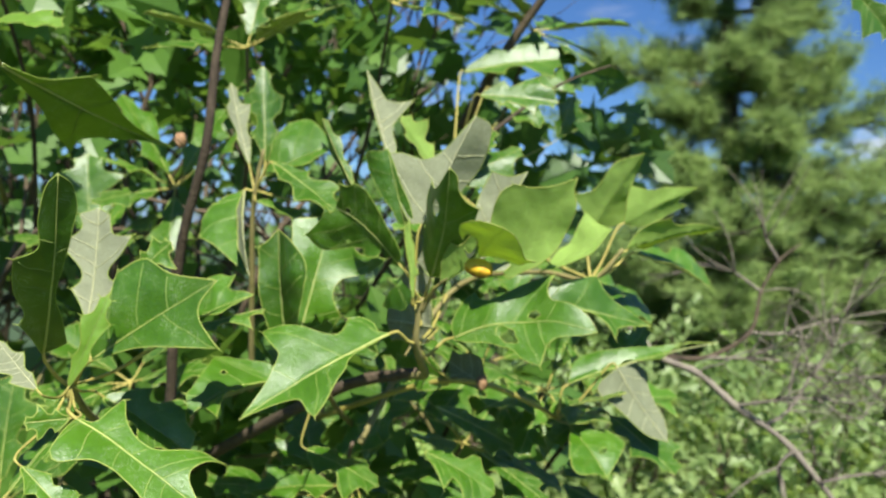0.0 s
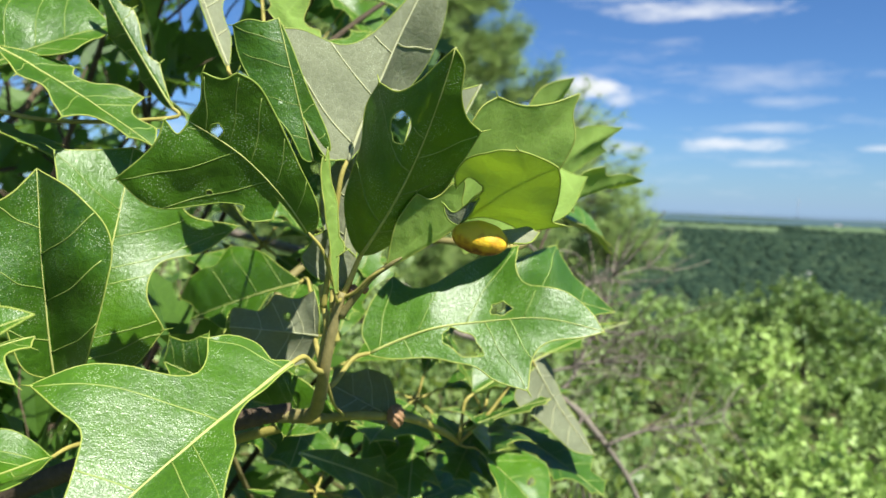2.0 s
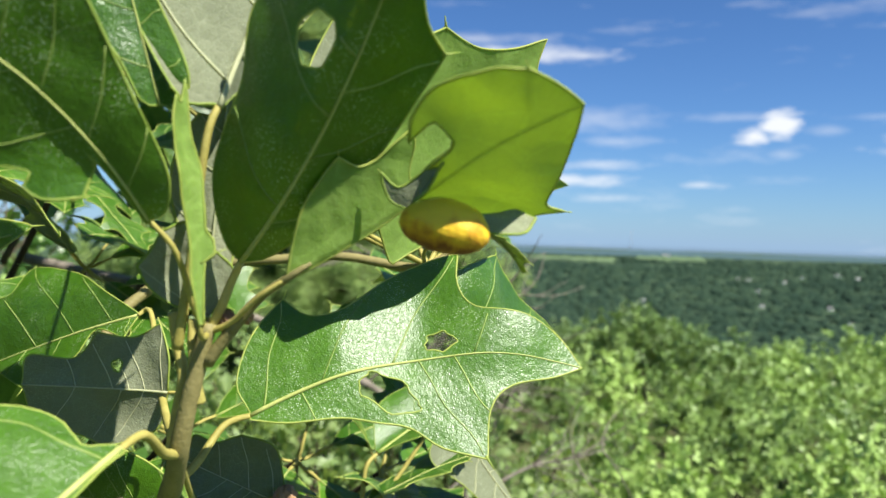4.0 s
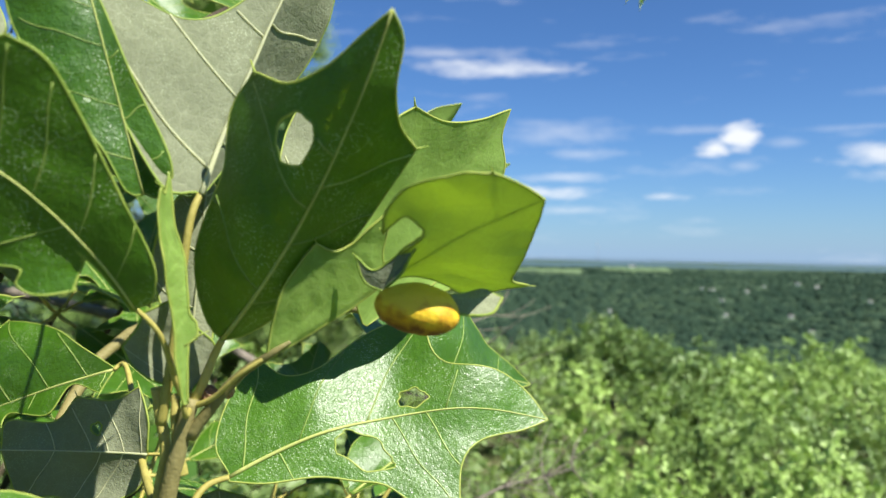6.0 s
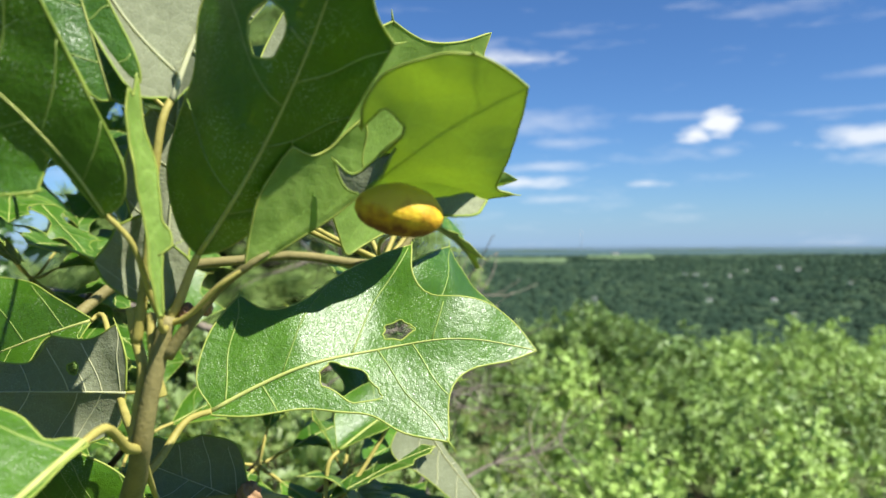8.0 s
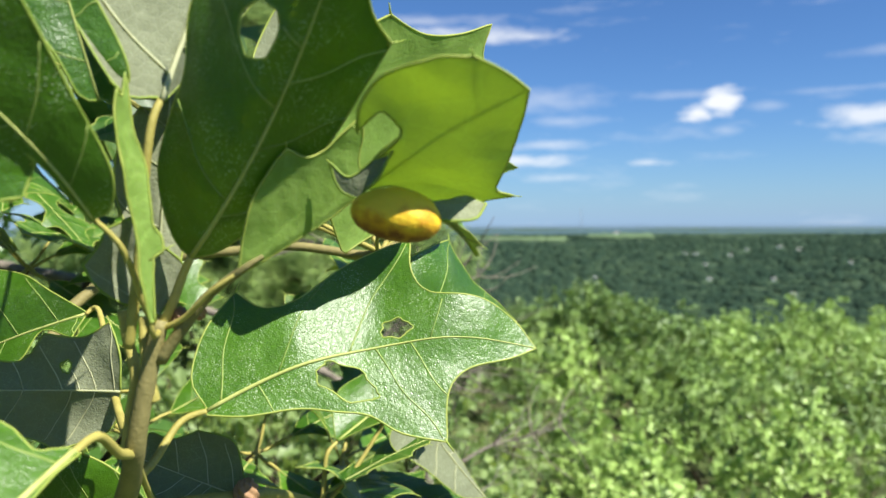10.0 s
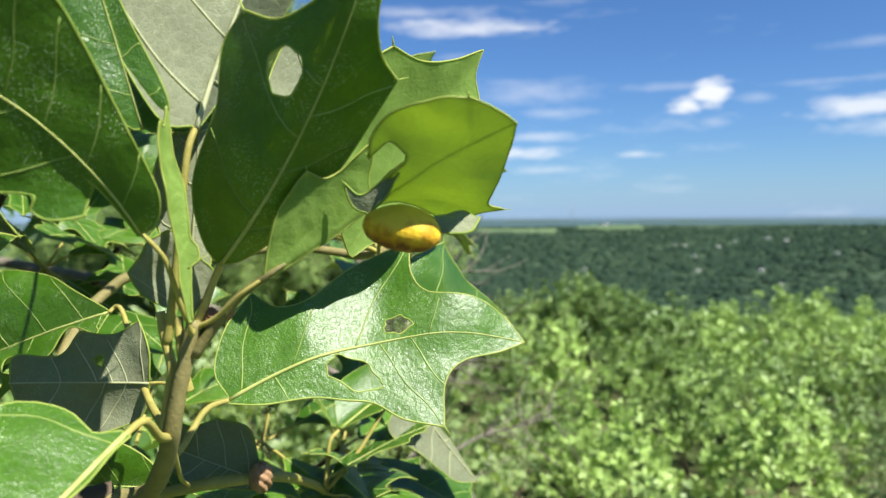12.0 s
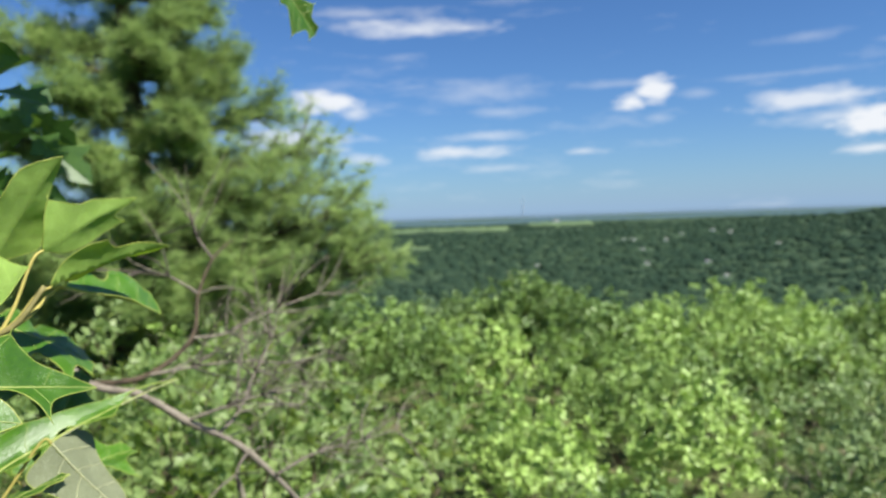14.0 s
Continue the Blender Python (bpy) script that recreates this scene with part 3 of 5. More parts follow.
oak_leaf((0.018, 0.5445, 1.5808), (0.0137, 0.538, 1.6464), (-0.94, -0.32, -0.09), (0.64, -0.77, -0.03),
         [(0.12, 0.12, 0), (0.49, 0.18, 0), (0.85, 0.19, 1), (0.90, 0.10, 0)],
         [(0.08, 0.20, 0), (0.48, 0.39, 0), (0.73, 0.43, 0), (0.91, 0.26, 0)],
         "N3")
oak_leaf((0.0251, 0.5515, 1.5798), (0.0412, 0.5697, 1.6558), (-0.94, -0.21, 0.25), (0.98, -0.03, -0.2),
         [(0.33, 0.11, 0), (0.63, 0.22, 0), (0.89, 0.30, 1), (0.94, 0.15, 0)],
         [(0.06, 0.19, 0), (0.23, 0.27, 1), (0.36, 0.17, 0), (0.51, 0.20, 0), (0.61, 0.38, 0), (0.76, 0.51, 1), (0.75, 0.27, 0), (0.93, 0.15, 0)],
         "N3")
oak_leaf((0.1142, 0.6208, 1.6007), (0.072, 0.6718, 1.5768), (-0.3097, -0.6009, -0.7369), (0.0818, 0.4769, 0.8751),
         [(0.046, 0.114, 1), (0.217, 0.017, 0), (0.326, 0.139, 0), (0.565, 0.067, 0), (0.562, 0.231, 1), (0.806, 0.057, 0)],
         [(0.126, 0.13, 0), (0.316, 0.301, 0), (0.622, 0.448, 1), (0.67, 0.285, 0), (0.882, 0.298, 0), (1.115, 0.183, 1), (0.951, 0.076, 0)],
         "N1K")
oak_leaf((0.1072, 0.5605, 1.5875), (0.0769, 0.5826, 1.5884), (0.071, 0.056, 0.9959), (0.0015, 0.0438, -0.999),
         [(0.001, 0.247, 0), (0.092, 0.46, 1), (0.287, 0.351, 0), (0.512, 0.379, 1), (0.686, 0.187, 0), (0.962, 0.199, 0)],
         [(0.079, 0.265, 0), (0.426, 0.411, 1), (0.665, 0.319, 0), (0.874, 0.367, 1), (0.968, 0.152, 0)],
         "N1K", holes=[(0.377, 0.156, -0.035, 0.003, -0.003, -0.044)])
oak_leaf((0.1175, 0.573, 1.5517), (0.0834, 0.6001, 1.5544), (-0.3163, -0.3101, -0.8966), (0.0338, -0.0556, 0.9979),
         [(0.123, 0.179, 0), (0.415, 0.266, 1), (0.594, 0.152, 0), (0.752, 0.216, 0), (0.909, 0.096, 0)],
         [(0.189, 0.216, 0), (0.399, 0.32, 0), (0.668, 0.389, 1), (0.744, 0.21, 0), (0.982, 0.189, 1)],
         "N1K")
oak_leaf((0.0741, 0.5558, 1.5701), (0.0525, 0.5775, 1.577), (-0.5848, -0.349, -0.7322), (0.199, -0.114, 0.9733),
         [(0.023, 0.198, 0), (0.329, 0.222, 0), (0.592, 0.312, 1), (0.783, 0.115, 0)],
         [(0.239, 0.263, 0), (0.495, 0.524, 1), (0.718, 0.345, 0), (1.006, 0.312, 1), (0.991, 0.146, 0)],
         "")
oak_leaf((0.1432, 0.5609, 1.5498), (0.1192, 0.584, 1.5618), (0.3257, -0.1491, 0.9336), (-0.6683, -0.3513, -0.6557),
         [(0.163, 0.157, 0), (0.347, 0.394, 0), (0.652, 0.377, 1), (0.825, 0.234, 0), (1.018, 0.215, 0)],
         [(0.11, 0.095, 0), (0.432, 0.197, 0), (0.646, 0.286, 1), (0.845, 0.168, 0)],
         "")
oak_leaf((0.238, 0.6046, 1.6577), (0.2935, 0.6199, 1.6849), (0.25, 0.52, -0.81), (-0.38, -0.23, 0.9),
         [(0.19, 0.14, 0), (0.46, 0.21, 0), (0.84, 0.18, 1), (0.76, 0.07, 0)],
         [(0.09, 0.19, 0), (0.22, 0.34, 1), (0.45, 0.19, 0), (0.61, 0.15, 0)],
         "N2", young=True)
oak_leaf((0.2176, 0.619, 1.6505), (0.25, 0.6053, 1.706), (0.74, 0.62, -0.27), (-0.8, -0.5, 0.34),
         [(0.27, 0.36, 0), (0.58, 0.18, 0), (0.83, 0.11, 0)],
         [(0.18, 0.26, 0), (0.24, 0.50, 1), (0.39, 0.26, 0), (0.75, 0.22, 0)],
         "N2", young=True)
oak_leaf((0.2402, 0.6026, 1.6388), (0.3114, 0.6209, 1.6561), (-0.15, 0.93, -0.34), (-0.07, -0.53, 0.85),
         [(0.31, 0.24, 0), (0.61, 0.15, 0), (0.86, 0.09, 0)],
         [(0.25, 0.21, 0), (0.42, 0.24, 1), (0.53, 0.12, 0), (0.81, 0.07, 0)],
         "N2", young=True)
oak_leaf((0.2532, 0.6222, 1.6359), (0.3217, 0.6623, 1.611), (-0.12, 0.66, 0.74), (0.36, -0.85, -0.37),
         [(0.29, 0.19, 0), (0.68, 0.41, 1), (0.75, 0.17, 0)],
         [(0.23, 0.12, 0), (0.51, 0.11, 0)],
         "N2")
oak_leaf((0.2261, 0.6628, 1.6171), (0.2793, 0.663, 1.5843), (0.08, 0.99, 0.14), (-0.27, -0.85, -0.45),
         [(0.39, 0.99, 0), (0.56, 0.17, 0), (0.75, -0.10, 0)],
         [(0.27, 0.36, 0), (0.55, 0.38, 0), (0.79, 0.62, 1)],
         "N2")
oak_leaf((0.1203, 0.6205, 1.6803), (0.1696, 0.6441, 1.7109), (-0.56, 0.77, 0.31), (0.56, -0.1, -0.82),
         [(0.26, 0.29, 0), (0.69, 0.33, 0), (0.95, 0.28, 1)],
         [(0.25, 0.21, 0), (0.66, 0.32, 1), (0.84, 0.18, 0)],
         "N2")
oak_leaf((0.1177, 0.5998, 1.683), (0.1487, 0.6316, 1.7213), (-0.82, 0.52, 0.23), (0.81, -0.56, -0.19),
         [(0.54, 0.41, 0), (0.77, 0.23, 0)],
         [(0.28, 0.22, 0), (0.63, 0.05, 0)],
         "N2")
oak_leaf((0.2075, 0.6213, 1.5408), (0.3213, 0.6408, 1.5712), (-0.29, 0.73, 0.62), (0.11, -0.97, 0.2),
         [(0.08, 0.11, 0), (0.19, 0.15, 0), (0.38, 0.10, 0), (0.54, 0.08, 0), (0.74, 0.04, 0)],
         [(0.14, 0.11, 0), (0.38, -0.02, 0), (0.57, 0.10, 1), (0.73, -0.03, 0)],
         "N4")
oak_leaf((0.2386, 0.612, 1.5555), (0.2752, 0.6058, 1.5051), (-0.79, -0.28, -0.54), (0.47, 0.85, 0.24),
         [(0.06, 0.29, 0), (0.37, 0.25, 0), (0.76, 0.16, 0)],
         [(0.15, 0.45, 0), (0.33, 0.62, 0), (0.50, 0.45, 0), (0.88, 0.29, 0)],
         "N4")
oak_leaf((0.2003, 0.6162, 1.5237), (0.2442, 0.6043, 1.5396), (0.22, 0.97, 0.11), (-0.27, -0.96, 0.01),
         [(0.30, 0.31, 0), (0.62, 0.33, 0), (0.86, 0.14, 0)],
         [(0.20, 0.15, 0), (0.63, 0.16, 0)],
         "N4")
oak_leaf((0.2074, 0.6102, 1.5131), (0.2266, 0.578, 1.4885), (0.89, 0.45, 0.1), (-0.78, -0.6, 0.18),
         [(0.13, 0.19, 0), (0.25, 0.54, 0), (0.50, 0.74, 1), (0.77, 0.36, 0)],
         [(0.42, 0.40, 0), (0.92, 0.62, 0)],
         "N4", holes=[(0.604, 0.169, 0.02, 0.052, 0.043, -0.046)])
oak_leaf((0.1112, 0.6019, 1.5267), (0.1741, 0.6383, 1.4875), (0.31, 0.4, 0.86), (-0.09, -0.66, -0.75),
         [(0.11, 0.15, 1), (0.35, 0.12, 0), (0.71, 0.12, 0)],
         [(0.11, 0.12, 0), (0.38, 0.22, 0), (0.64, 0.19, 0)],
         "")
oak_leaf((0.1054, 0.5517, 1.5106), (0.1502, 0.5562, 1.4834), (0.11, 0.94, 0.33), (-0.14, -0.92, -0.38),
         [(0.39, 0.40, 0), (0.81, 0.37, 0)],
         [(-0.12, 0.59, 0), (0.43, 0.66, 0)],
         "")
oak_leaf((0.0301, 0.5625, 1.5063), (0.0763, 0.5577, 1.4851), (0.11, 0.99, 0.01), (-0.2, -0.95, -0.23),
         [(0.26, 0.42, 0), (0.53, 0.61, 0)],
         [(0.29, 0.53, 0), (0.85, 0.38, 0)],
         "N3")
oak_leaf((-0.0559, 0.453, 1.5821), (0.0056, 0.4421, 1.623), (-0.51, 0.23, 0.83), (0.47, -0.37, -0.8),
         [(0.04, 0.15, 0), (0.24, 0.24, 0), (0.41, 0.41, 1), (0.62, 0.39, 0), (0.76, 0.19, 0)],
         [(0.34, 0.11, 0), (0.60, 0.25, 0), (0.83, 0.39, 1), (0.80, 0.19, 0), (0.84, 0.08, 0)],
         "N5")
oak_leaf((-0.0487, 0.4906, 1.6226), (-0.0335, 0.4928, 1.6382), (-0.65, 0.52, 0.55), (0.66, -0.5, -0.56),
         [(-0.05, 0.62, 0), (0.56, 0.40, 0)],
         [(0.76, 0.67, 0), (0.89, 0.35, 0)],
         "N5")
oak_leaf((-0.0089, 0.4575, 1.6024), (0.019, 0.4593, 1.6148), (-0.33, 0.68, 0.65), (0.2, -0.93, -0.32),
         [(0.11, 0.53, 0), (0.38, 0.80, 0), (0.75, 0.60, 1), (0.63, 0.32, 0)],
         [(0.42, 0.28, 0), (0.71, 0.18, 0)],
         "N5")
oak_leaf((-0.019, 0.4763, 1.593), (0.0163, 0.4956, 1.6035), (-0.38, 0.87, -0.31), (0.53, -0.78, -0.34),
         [(0.36, -0.02, 0), (0.74, 0.22, 0)],
         [(0.45, 0.31, 0), (0.74, 0.29, 0)],
         "N5")
oak_leaf((0.0166, 0.5506, 1.5534), (-0.025, 0.5028, 1.5421), (0.6738, -0.6636, 0.325), (-0.6438, 0.4069, 0.648),
         [(0.297, 0.215, 0), (0.514, 0.308, 0), (0.567, 0.12, 0), (0.744, 0.19, 0), (1.027, 0.509, 1), (1.009, 0.264, 0)],
         [(0.011, 0.082, 0), (0.05, 0.221, 0), (0.118, 0.346, 0), (0.213, 0.45, 0), (0.428, 0.577, 1), (0.563, 0.44, 0), (0.723, 0.316, 0), (0.929, 0.199, 1), (0.987, 0.078, 0)],
         "N3", holes=[(0.504, -0.271, -0.027, 0.017, 0.016, 0.022)], bow=-0.08, curl=0.3)
oak_leaf((-0.0684, 0.4937, 1.5535), (-0.0226, 0.4952, 1.5234), (0.38, 0.7, 0.61), (-0.1, -0.98, -0.19),
         [(0.04, 0.32, 0), (0.41, 0.50, 0), (0.74, 0.34, 0)],
         [(0.32, 0.31, 0), (0.83, 0.39, 0)],
         "N5")
oak_leaf((-0.0403, 0.4049, 1.5663), (0.0234, 0.3844, 1.5329), (0.41, 0.88, 0.25), (-0.38, -0.91, -0.16),
         [(0.10, 0.05, 0), (0.06, 0.28, 1), (0.23, 0.13, 0), (0.44, 0.10, 0), (0.61, 0.24, 0), (0.77, 0.34, 1), (0.71, 0.12, 0), (0.85, 0.03, 0)],
         [(0.11, 0.27, 1), (0.19, 0.29, 0), (0.32, 0.16, 0), (0.56, 0.14, 0), (0.78, 0.19, 1), (0.84, 0.10, 0)],
         "N5")
oak_leaf((-0.0434, 0.4044, 1.5667), (-0.0561, 0.3936, 1.5673), (0.13, -0.2, -0.97), (-0.12, 0.18, 0.98),
         [(0.19, 0.46, 0), (0.65, 0.28, 0)],
         [(0.34, 0.38, 0), (0.73, 0.38, 0)],
         "N5")
oak_leaf((-0.0782, 0.4499, 1.5855), (-0.046, 0.3981, 1.6677), (-0.7115, -0.6859, -0.1526), (0.7115, 0.6859, 0.1526),
         [(0.142, 0.069, 0), (0.232, 0.119, 1), (0.303, 0.101, 0), (0.444, 0.149, 0), (0.621, 0.158, 1), (0.672, 0.072, 0), (0.807, 0.07, 0), (0.948, 0.042, 0)],
         [(0.051, 0.089, 1), (0.228, 0.055, 0), (0.386, 0.021, 0), (0.695, 0.058, 0), (0.823, 0.085, 0), (0.931, 0.063, 0)],
         "N5")
oak_leaf((-0.0696, 0.4762, 1.5975), (-0.0725, 0.493, 1.6554), (0.93, -0.33, 0.14), (-1, -0.06, -0.03),
         [(0.27, 0.19, 0), (0.49, 0.38, 1), (0.67, 0.16, 0)],
         [(0.36, 0.36, 0), (0.71, 0.32, 0)],
         "N5")
oak_leaf((-0.0538, 0.4254, 1.5755), (-0.0411, 0.4353, 1.6163), (-0.81, -0.46, 0.36), (0.82, 0.44, -0.36),
         [(0.03, 0.16, 0), (0.38, 0.17, 0), (0.72, 0.10, 0)],
         [(0.19, 0.04, 0), (0.53, 0.00, 0)],
         "N5", young=True)
oak_leaf((-0.0635, 0.4166, 1.5757), (-0.0857, 0.4258, 1.5944), (0.59, 0.73, 0.34), (-0.62, -0.68, -0.4),
         [(0.40, 0.18, 0), (0.77, 0.17, 0)],
         [(0.16, 0.23, 0), (0.54, 0.39, 0)],
         "N5")
oak_leaf((-0.0562, 0.3928, 1.5498), (-0.0319, 0.3878, 1.5277), (0.57, 0.67, 0.47), (-0.38, -0.9, -0.21),
         [(0.18, 0.23, 0), (0.64, 0.29, 0)],
         [(0.38, 0.30, 0), (0.80, 0.29, 0)],
         "N5")
oak_leaf((-0.1105, 0.4682, 1.7244), (-0.0584, 0.5672, 1.6944), (0.8346, -0.2991, 0.4625), (-0.8346, 0.2991, -0.4625),
         [(0.073, 0.035, 0), (0.163, 0.07, 0), (0.284, 0.2, 1), (0.472, 0.132, 0), (0.568, 0.079, 0), (0.731, 0.037, 0)],
         [(0.255, 0.105, 0), (0.41, 0.212, 0), (0.602, 0.336, 1), (0.564, 0.192, 0), (0.745, 0.032, 0)],
         "N6")
oak_leaf((-0.1773, 0.5745, 1.7723), (-0.1339, 0.5744, 1.7709), (0.02, 0.76, 0.65), (-0.02, -0.8, -0.6),
         [(0.02, 0.48, 0), (0.52, 0.46, 0)],
         [(0.51, 0.24, 0), (0.83, 0.14, 0)],
         "N6", young=True)
oak_leaf((-0.0243, 0.6145, 1.6901), (-0.0399, 0.6209, 1.7472), (0.95, 0.2, 0.24), (-0.56, -0.83, -0.06),
         [(0.21, 0.14, 0), (0.48, 0.18, 1), (0.61, 0.06, 0)],
         [(0.31, -0.00, 0), (0.70, 0.16, 0)],
         "N7")
oak_leaf((-0.0164, 0.6288, 1.694), (-0.0222, 0.64, 1.7634), (-0.99, 0.11, -0.1), (0.73, 0.69, -0.05),
         [(0.26, 0.15, 0), (0.75, 0.23, 1)],
         [(0.27, 0.14, 0), (0.70, 0.24, 0)],
         "N7")
oak_leaf((-0.0109, 0.6053, 1.682), (0.0343, 0.6103, 1.7047), (-0.42, 0.56, 0.71), (0.29, -0.87, -0.39),
         [(0.25, 0.38, 0), (0.59, 0.75, 1), (0.83, 0.70, 0), (0.96, 0.34, 0)],
         [(0.27, 0.15, 0), (0.58, 0.39, 0), (0.86, 0.20, 0)],
         "N7")
oak_leaf((-0.0027, 0.5974, 1.6898), (0.0472, 0.5602, 1.6562), (0.71, 0.48, 0.52), (-0.62, -0.78, -0.06),
         [(0.06, 0.17, 0), (0.19, 0.29, 0), (0.61, 0.13, 0)],
         [(0.62, 0.24, 0), (1.01, 0.29, 0)],
         "N7")
oak_leaf((-0.016, 0.6053, 1.6644), (0.0195, 0.5905, 1.6499), (0.45, 0.86, 0.23), (-0.38, -0.93, 0.03),
         [(0.01, 0.42, 0), (0.34, 0.45, 0)],
         [(0.52, 0.18, 0), (0.90, 0.30, 0)],
         "N7")
oak_leaf((-0.0246, 0.6045, 1.671), (-0.0054, 0.5444, 1.6179), (-0.22, -0.68, 0.7), (-0.97, -0.18, -0.14),
         [(0.46, 0.11, 0), (0.95, 0.30, 0), (0.99, 0.14, 0)],
         [(0.11, 0.14, 0), (0.34, 0.29, 0), (0.54, 0.32, 1), (0.67, 0.19, 0)],
         "N7")
oak_leaf((0.0547, 0.5801, 1.672), (0.0288, 0.5998, 1.7211), (-0.21, 0.86, -0.46), (0.9, 0.12, 0.43),
         [(0.47, 0.21, 0), (0.80, 0.25, 0)],
         [(0.19, -0.01, 0), (0.51, 0.04, 0), (0.82, 0.06, 0)],
         "N7")
oak_leaf((0.0767, 0.5957, 1.6916), (0.0567, 0.61, 1.7572), (0.95, 0.18, 0.25), (-0.78, -0.62, -0.1),
         [(0.19, 0.11, 0), (0.40, 0.13, 0), (0.61, 0.39, 1), (0.67, 0.16, 0), (0.83, 0.08, 0)],
         [(0.34, 0.03, 0), (0.66, 0.03, 0)],
         "N8")
oak_leaf((0.104, 0.5548, 1.6883), (0.0831, 0.5642, 1.7199), (0.83, -0.05, 0.56), (-0.84, -0.02, -0.55),
         [(0.10, 0.36, 0), (0.37, 0.25, 0), (0.77, 0.25, 0)],
         [(0.53, 0.12, 0)],
         "N8", young=True)
oak_leaf((0.14, 0.6839, 1.7557), (0.2011, 0.6777, 1.7511), (0.11, 0.46, 0.88), (-0.12, -0.53, -0.84),
         [(0.25, 0.33, 0), (0.61, 0.41, 1), (0.74, 0.16, 0)],
         [(0.18, 0.26, 0), (0.55, -0.06, 0)],
         "N8")
oak_leaf((0.1524, 0.7452, 1.7712), (0.1957, 0.7378, 1.7387), (0.58, 0.47, 0.66), (-0.42, -0.83, -0.37),
         [(0.22, 0.38, 0), (0.72, 0.64, 1), (0.72, 0.26, 0)],
         [(0.34, 0.37, 0), (0.55, -0.14, 0)],
         "N8")
oak_leaf((0.1878, 0.7575, 1.7778), (0.2303, 0.7593, 1.7717), (0.09, 0.6, 0.79), (0, -0.97, -0.26),
         [(0.30, 0.73, 0), (0.56, 0.34, 0)],
         [(0.45, 0.24, 0)],
         "N8")
oak_leaf((0.1312, 0.8033, 1.7977), (0.2394, 0.8091, 1.8157), (-0.17, 0.45, 0.87), (0.12, -0.88, -0.46),
         [(0.40, 0.36, 0), (0.83, 0.25, 0)],
         [(0.32, 0.20, 0), (0.73, 0.41, 0)],
         "N8")
oak_leaf((0.2258, 0.8304, 1.7427), (0.2416, 0.8303, 1.7846), (-0.94, 0, 0.35), (0.93, 0.05, -0.35),
         [(0.42, 0.33, 0)],
         [(0.49, 0.56, 0), (0.92, 0.27, 0)],
         "N8")
oak_leaf((0.4062, 0.6487, 1.8435), (0.4501, 0.6599, 1.8081), (0.65, -0.25, 0.72), (-0.58, -0.21, -0.79),
         [(0.16, 0.09, 0), (0.51, 0.21, 0)],
         [(0.48, 0.37, 1), (0.69, -0.01, 0)],
         "N9")
oak_leaf((0.1109, 0.4976, 1.6206), (0.1313, 0.4857, 1.636), (0.6363, 0.0989, -0.7651), (-0.6378, -0.104, 0.7631),
         [(0.179, 0.031, 0), (0.41, 0.034, 0), (0.694, 0.032, 0)],
         [(0.139, 0.173, 0), (0.324, 0.356, 0), (0.542, 0.478, 0), (0.704, 0.541, 1), (0.778, 0.421, 0), (0.899, 0.392, 0), (1.056, 0.427, 0), (1.208, 0.45, 1), (1.178, 0.344, 0), (1.051, 0.181, 0)],
         "N1", arch=0.0, curl=0.1, wave=0.02, young=True)
oak_leaf((0.1269, 0.4815, 1.634), (0.1304, 0.4734, 1.6449), (-0.5821, -0.7284, -0.3614), (-0.4998, 0.6066, 0.6182),
         [(0.214, 0.238, 0), (0.527, 0.179, 0), (0.81, 0.052, 0)],
         [(-0.039, 0.238, 0), (0.18, 0.506, 1), (0.158, 0.255, 0), (0.418, 0.177, 0), (0.758, 0.091, 0)],
         "", arch=0.02, curl=0.5, wave=0.02)
oak_leaf((0.1354, 0.4731, 1.6329), (0.1455, 0.4672, 1.6331), (-0.3261, -0.5796, -0.7468), (0.4452, 0.7761, 0.4466),
         [(0.055, 0.146, 0), (0.19, 0.304, 0), (0.409, 0.392, 0), (0.743, 0.355, 0)],
         [(0.312, 0.149, 0), (0.726, 0.277, 0)],
         "", arch=0.0, curl=0.2, wave=0.01)
oak_leaf((0.1025, 0.5191, 1.6125), (0.106, 0.5186, 1.6577), (0.9946, -0.0668, -0.0792), (-0.899, 0.4315, 0.075),
         [(0.132, 0.079, 0), (0.319, 0.097, 0), (0.531, 0.059, 0), (0.775, 0.083, 0), (0.952, 0.091, 1), (0.946, 0.047, 0)],
         [(0.128, 0.059, 0), (0.307, 0.127, 0), (0.537, 0.204, 0), (0.748, 0.188, 0), (0.886, 0.117, 1), (0.893, 0.05, 0)],
         "N1", arch=0.0, curl=0.15)
GALL_LEAF = oak_leaf((0.1317, 0.4853, 1.6362), (0.1406, 0.4517, 1.6512), (0.9556, 0.1354, -0.2618), (-0.926, -0.0796, 0.3692),
         [(0.069, 0.082, 0), (0.081, 0.303, 0), (0.084, 0.5, 0), (0.246, 0.559, 0), (0.332, 0.579, 0), (0.433, 0.66, 1), (0.426, 0.508, 0), (0.639, 0.357, 0), (0.844, 0.181, 0)],
         [(0.167, 0.13, 0), (0.404, 0.187, 0), (0.447, 0.259, 0), (0.461, 0.369, 0), (0.388, 0.372, 0), (0.305, 0.363, 1), (0.439, 0.47, 0), (0.616, 0.508, 0), (0.784, 0.474, 0), (0.893, 0.414, 0), (0.965, 0.336, 1), (0.994, 0.18, 0)],
         "", bow=-0.05, arch=0.0, curl=0.12, wave=0.02, young=True)


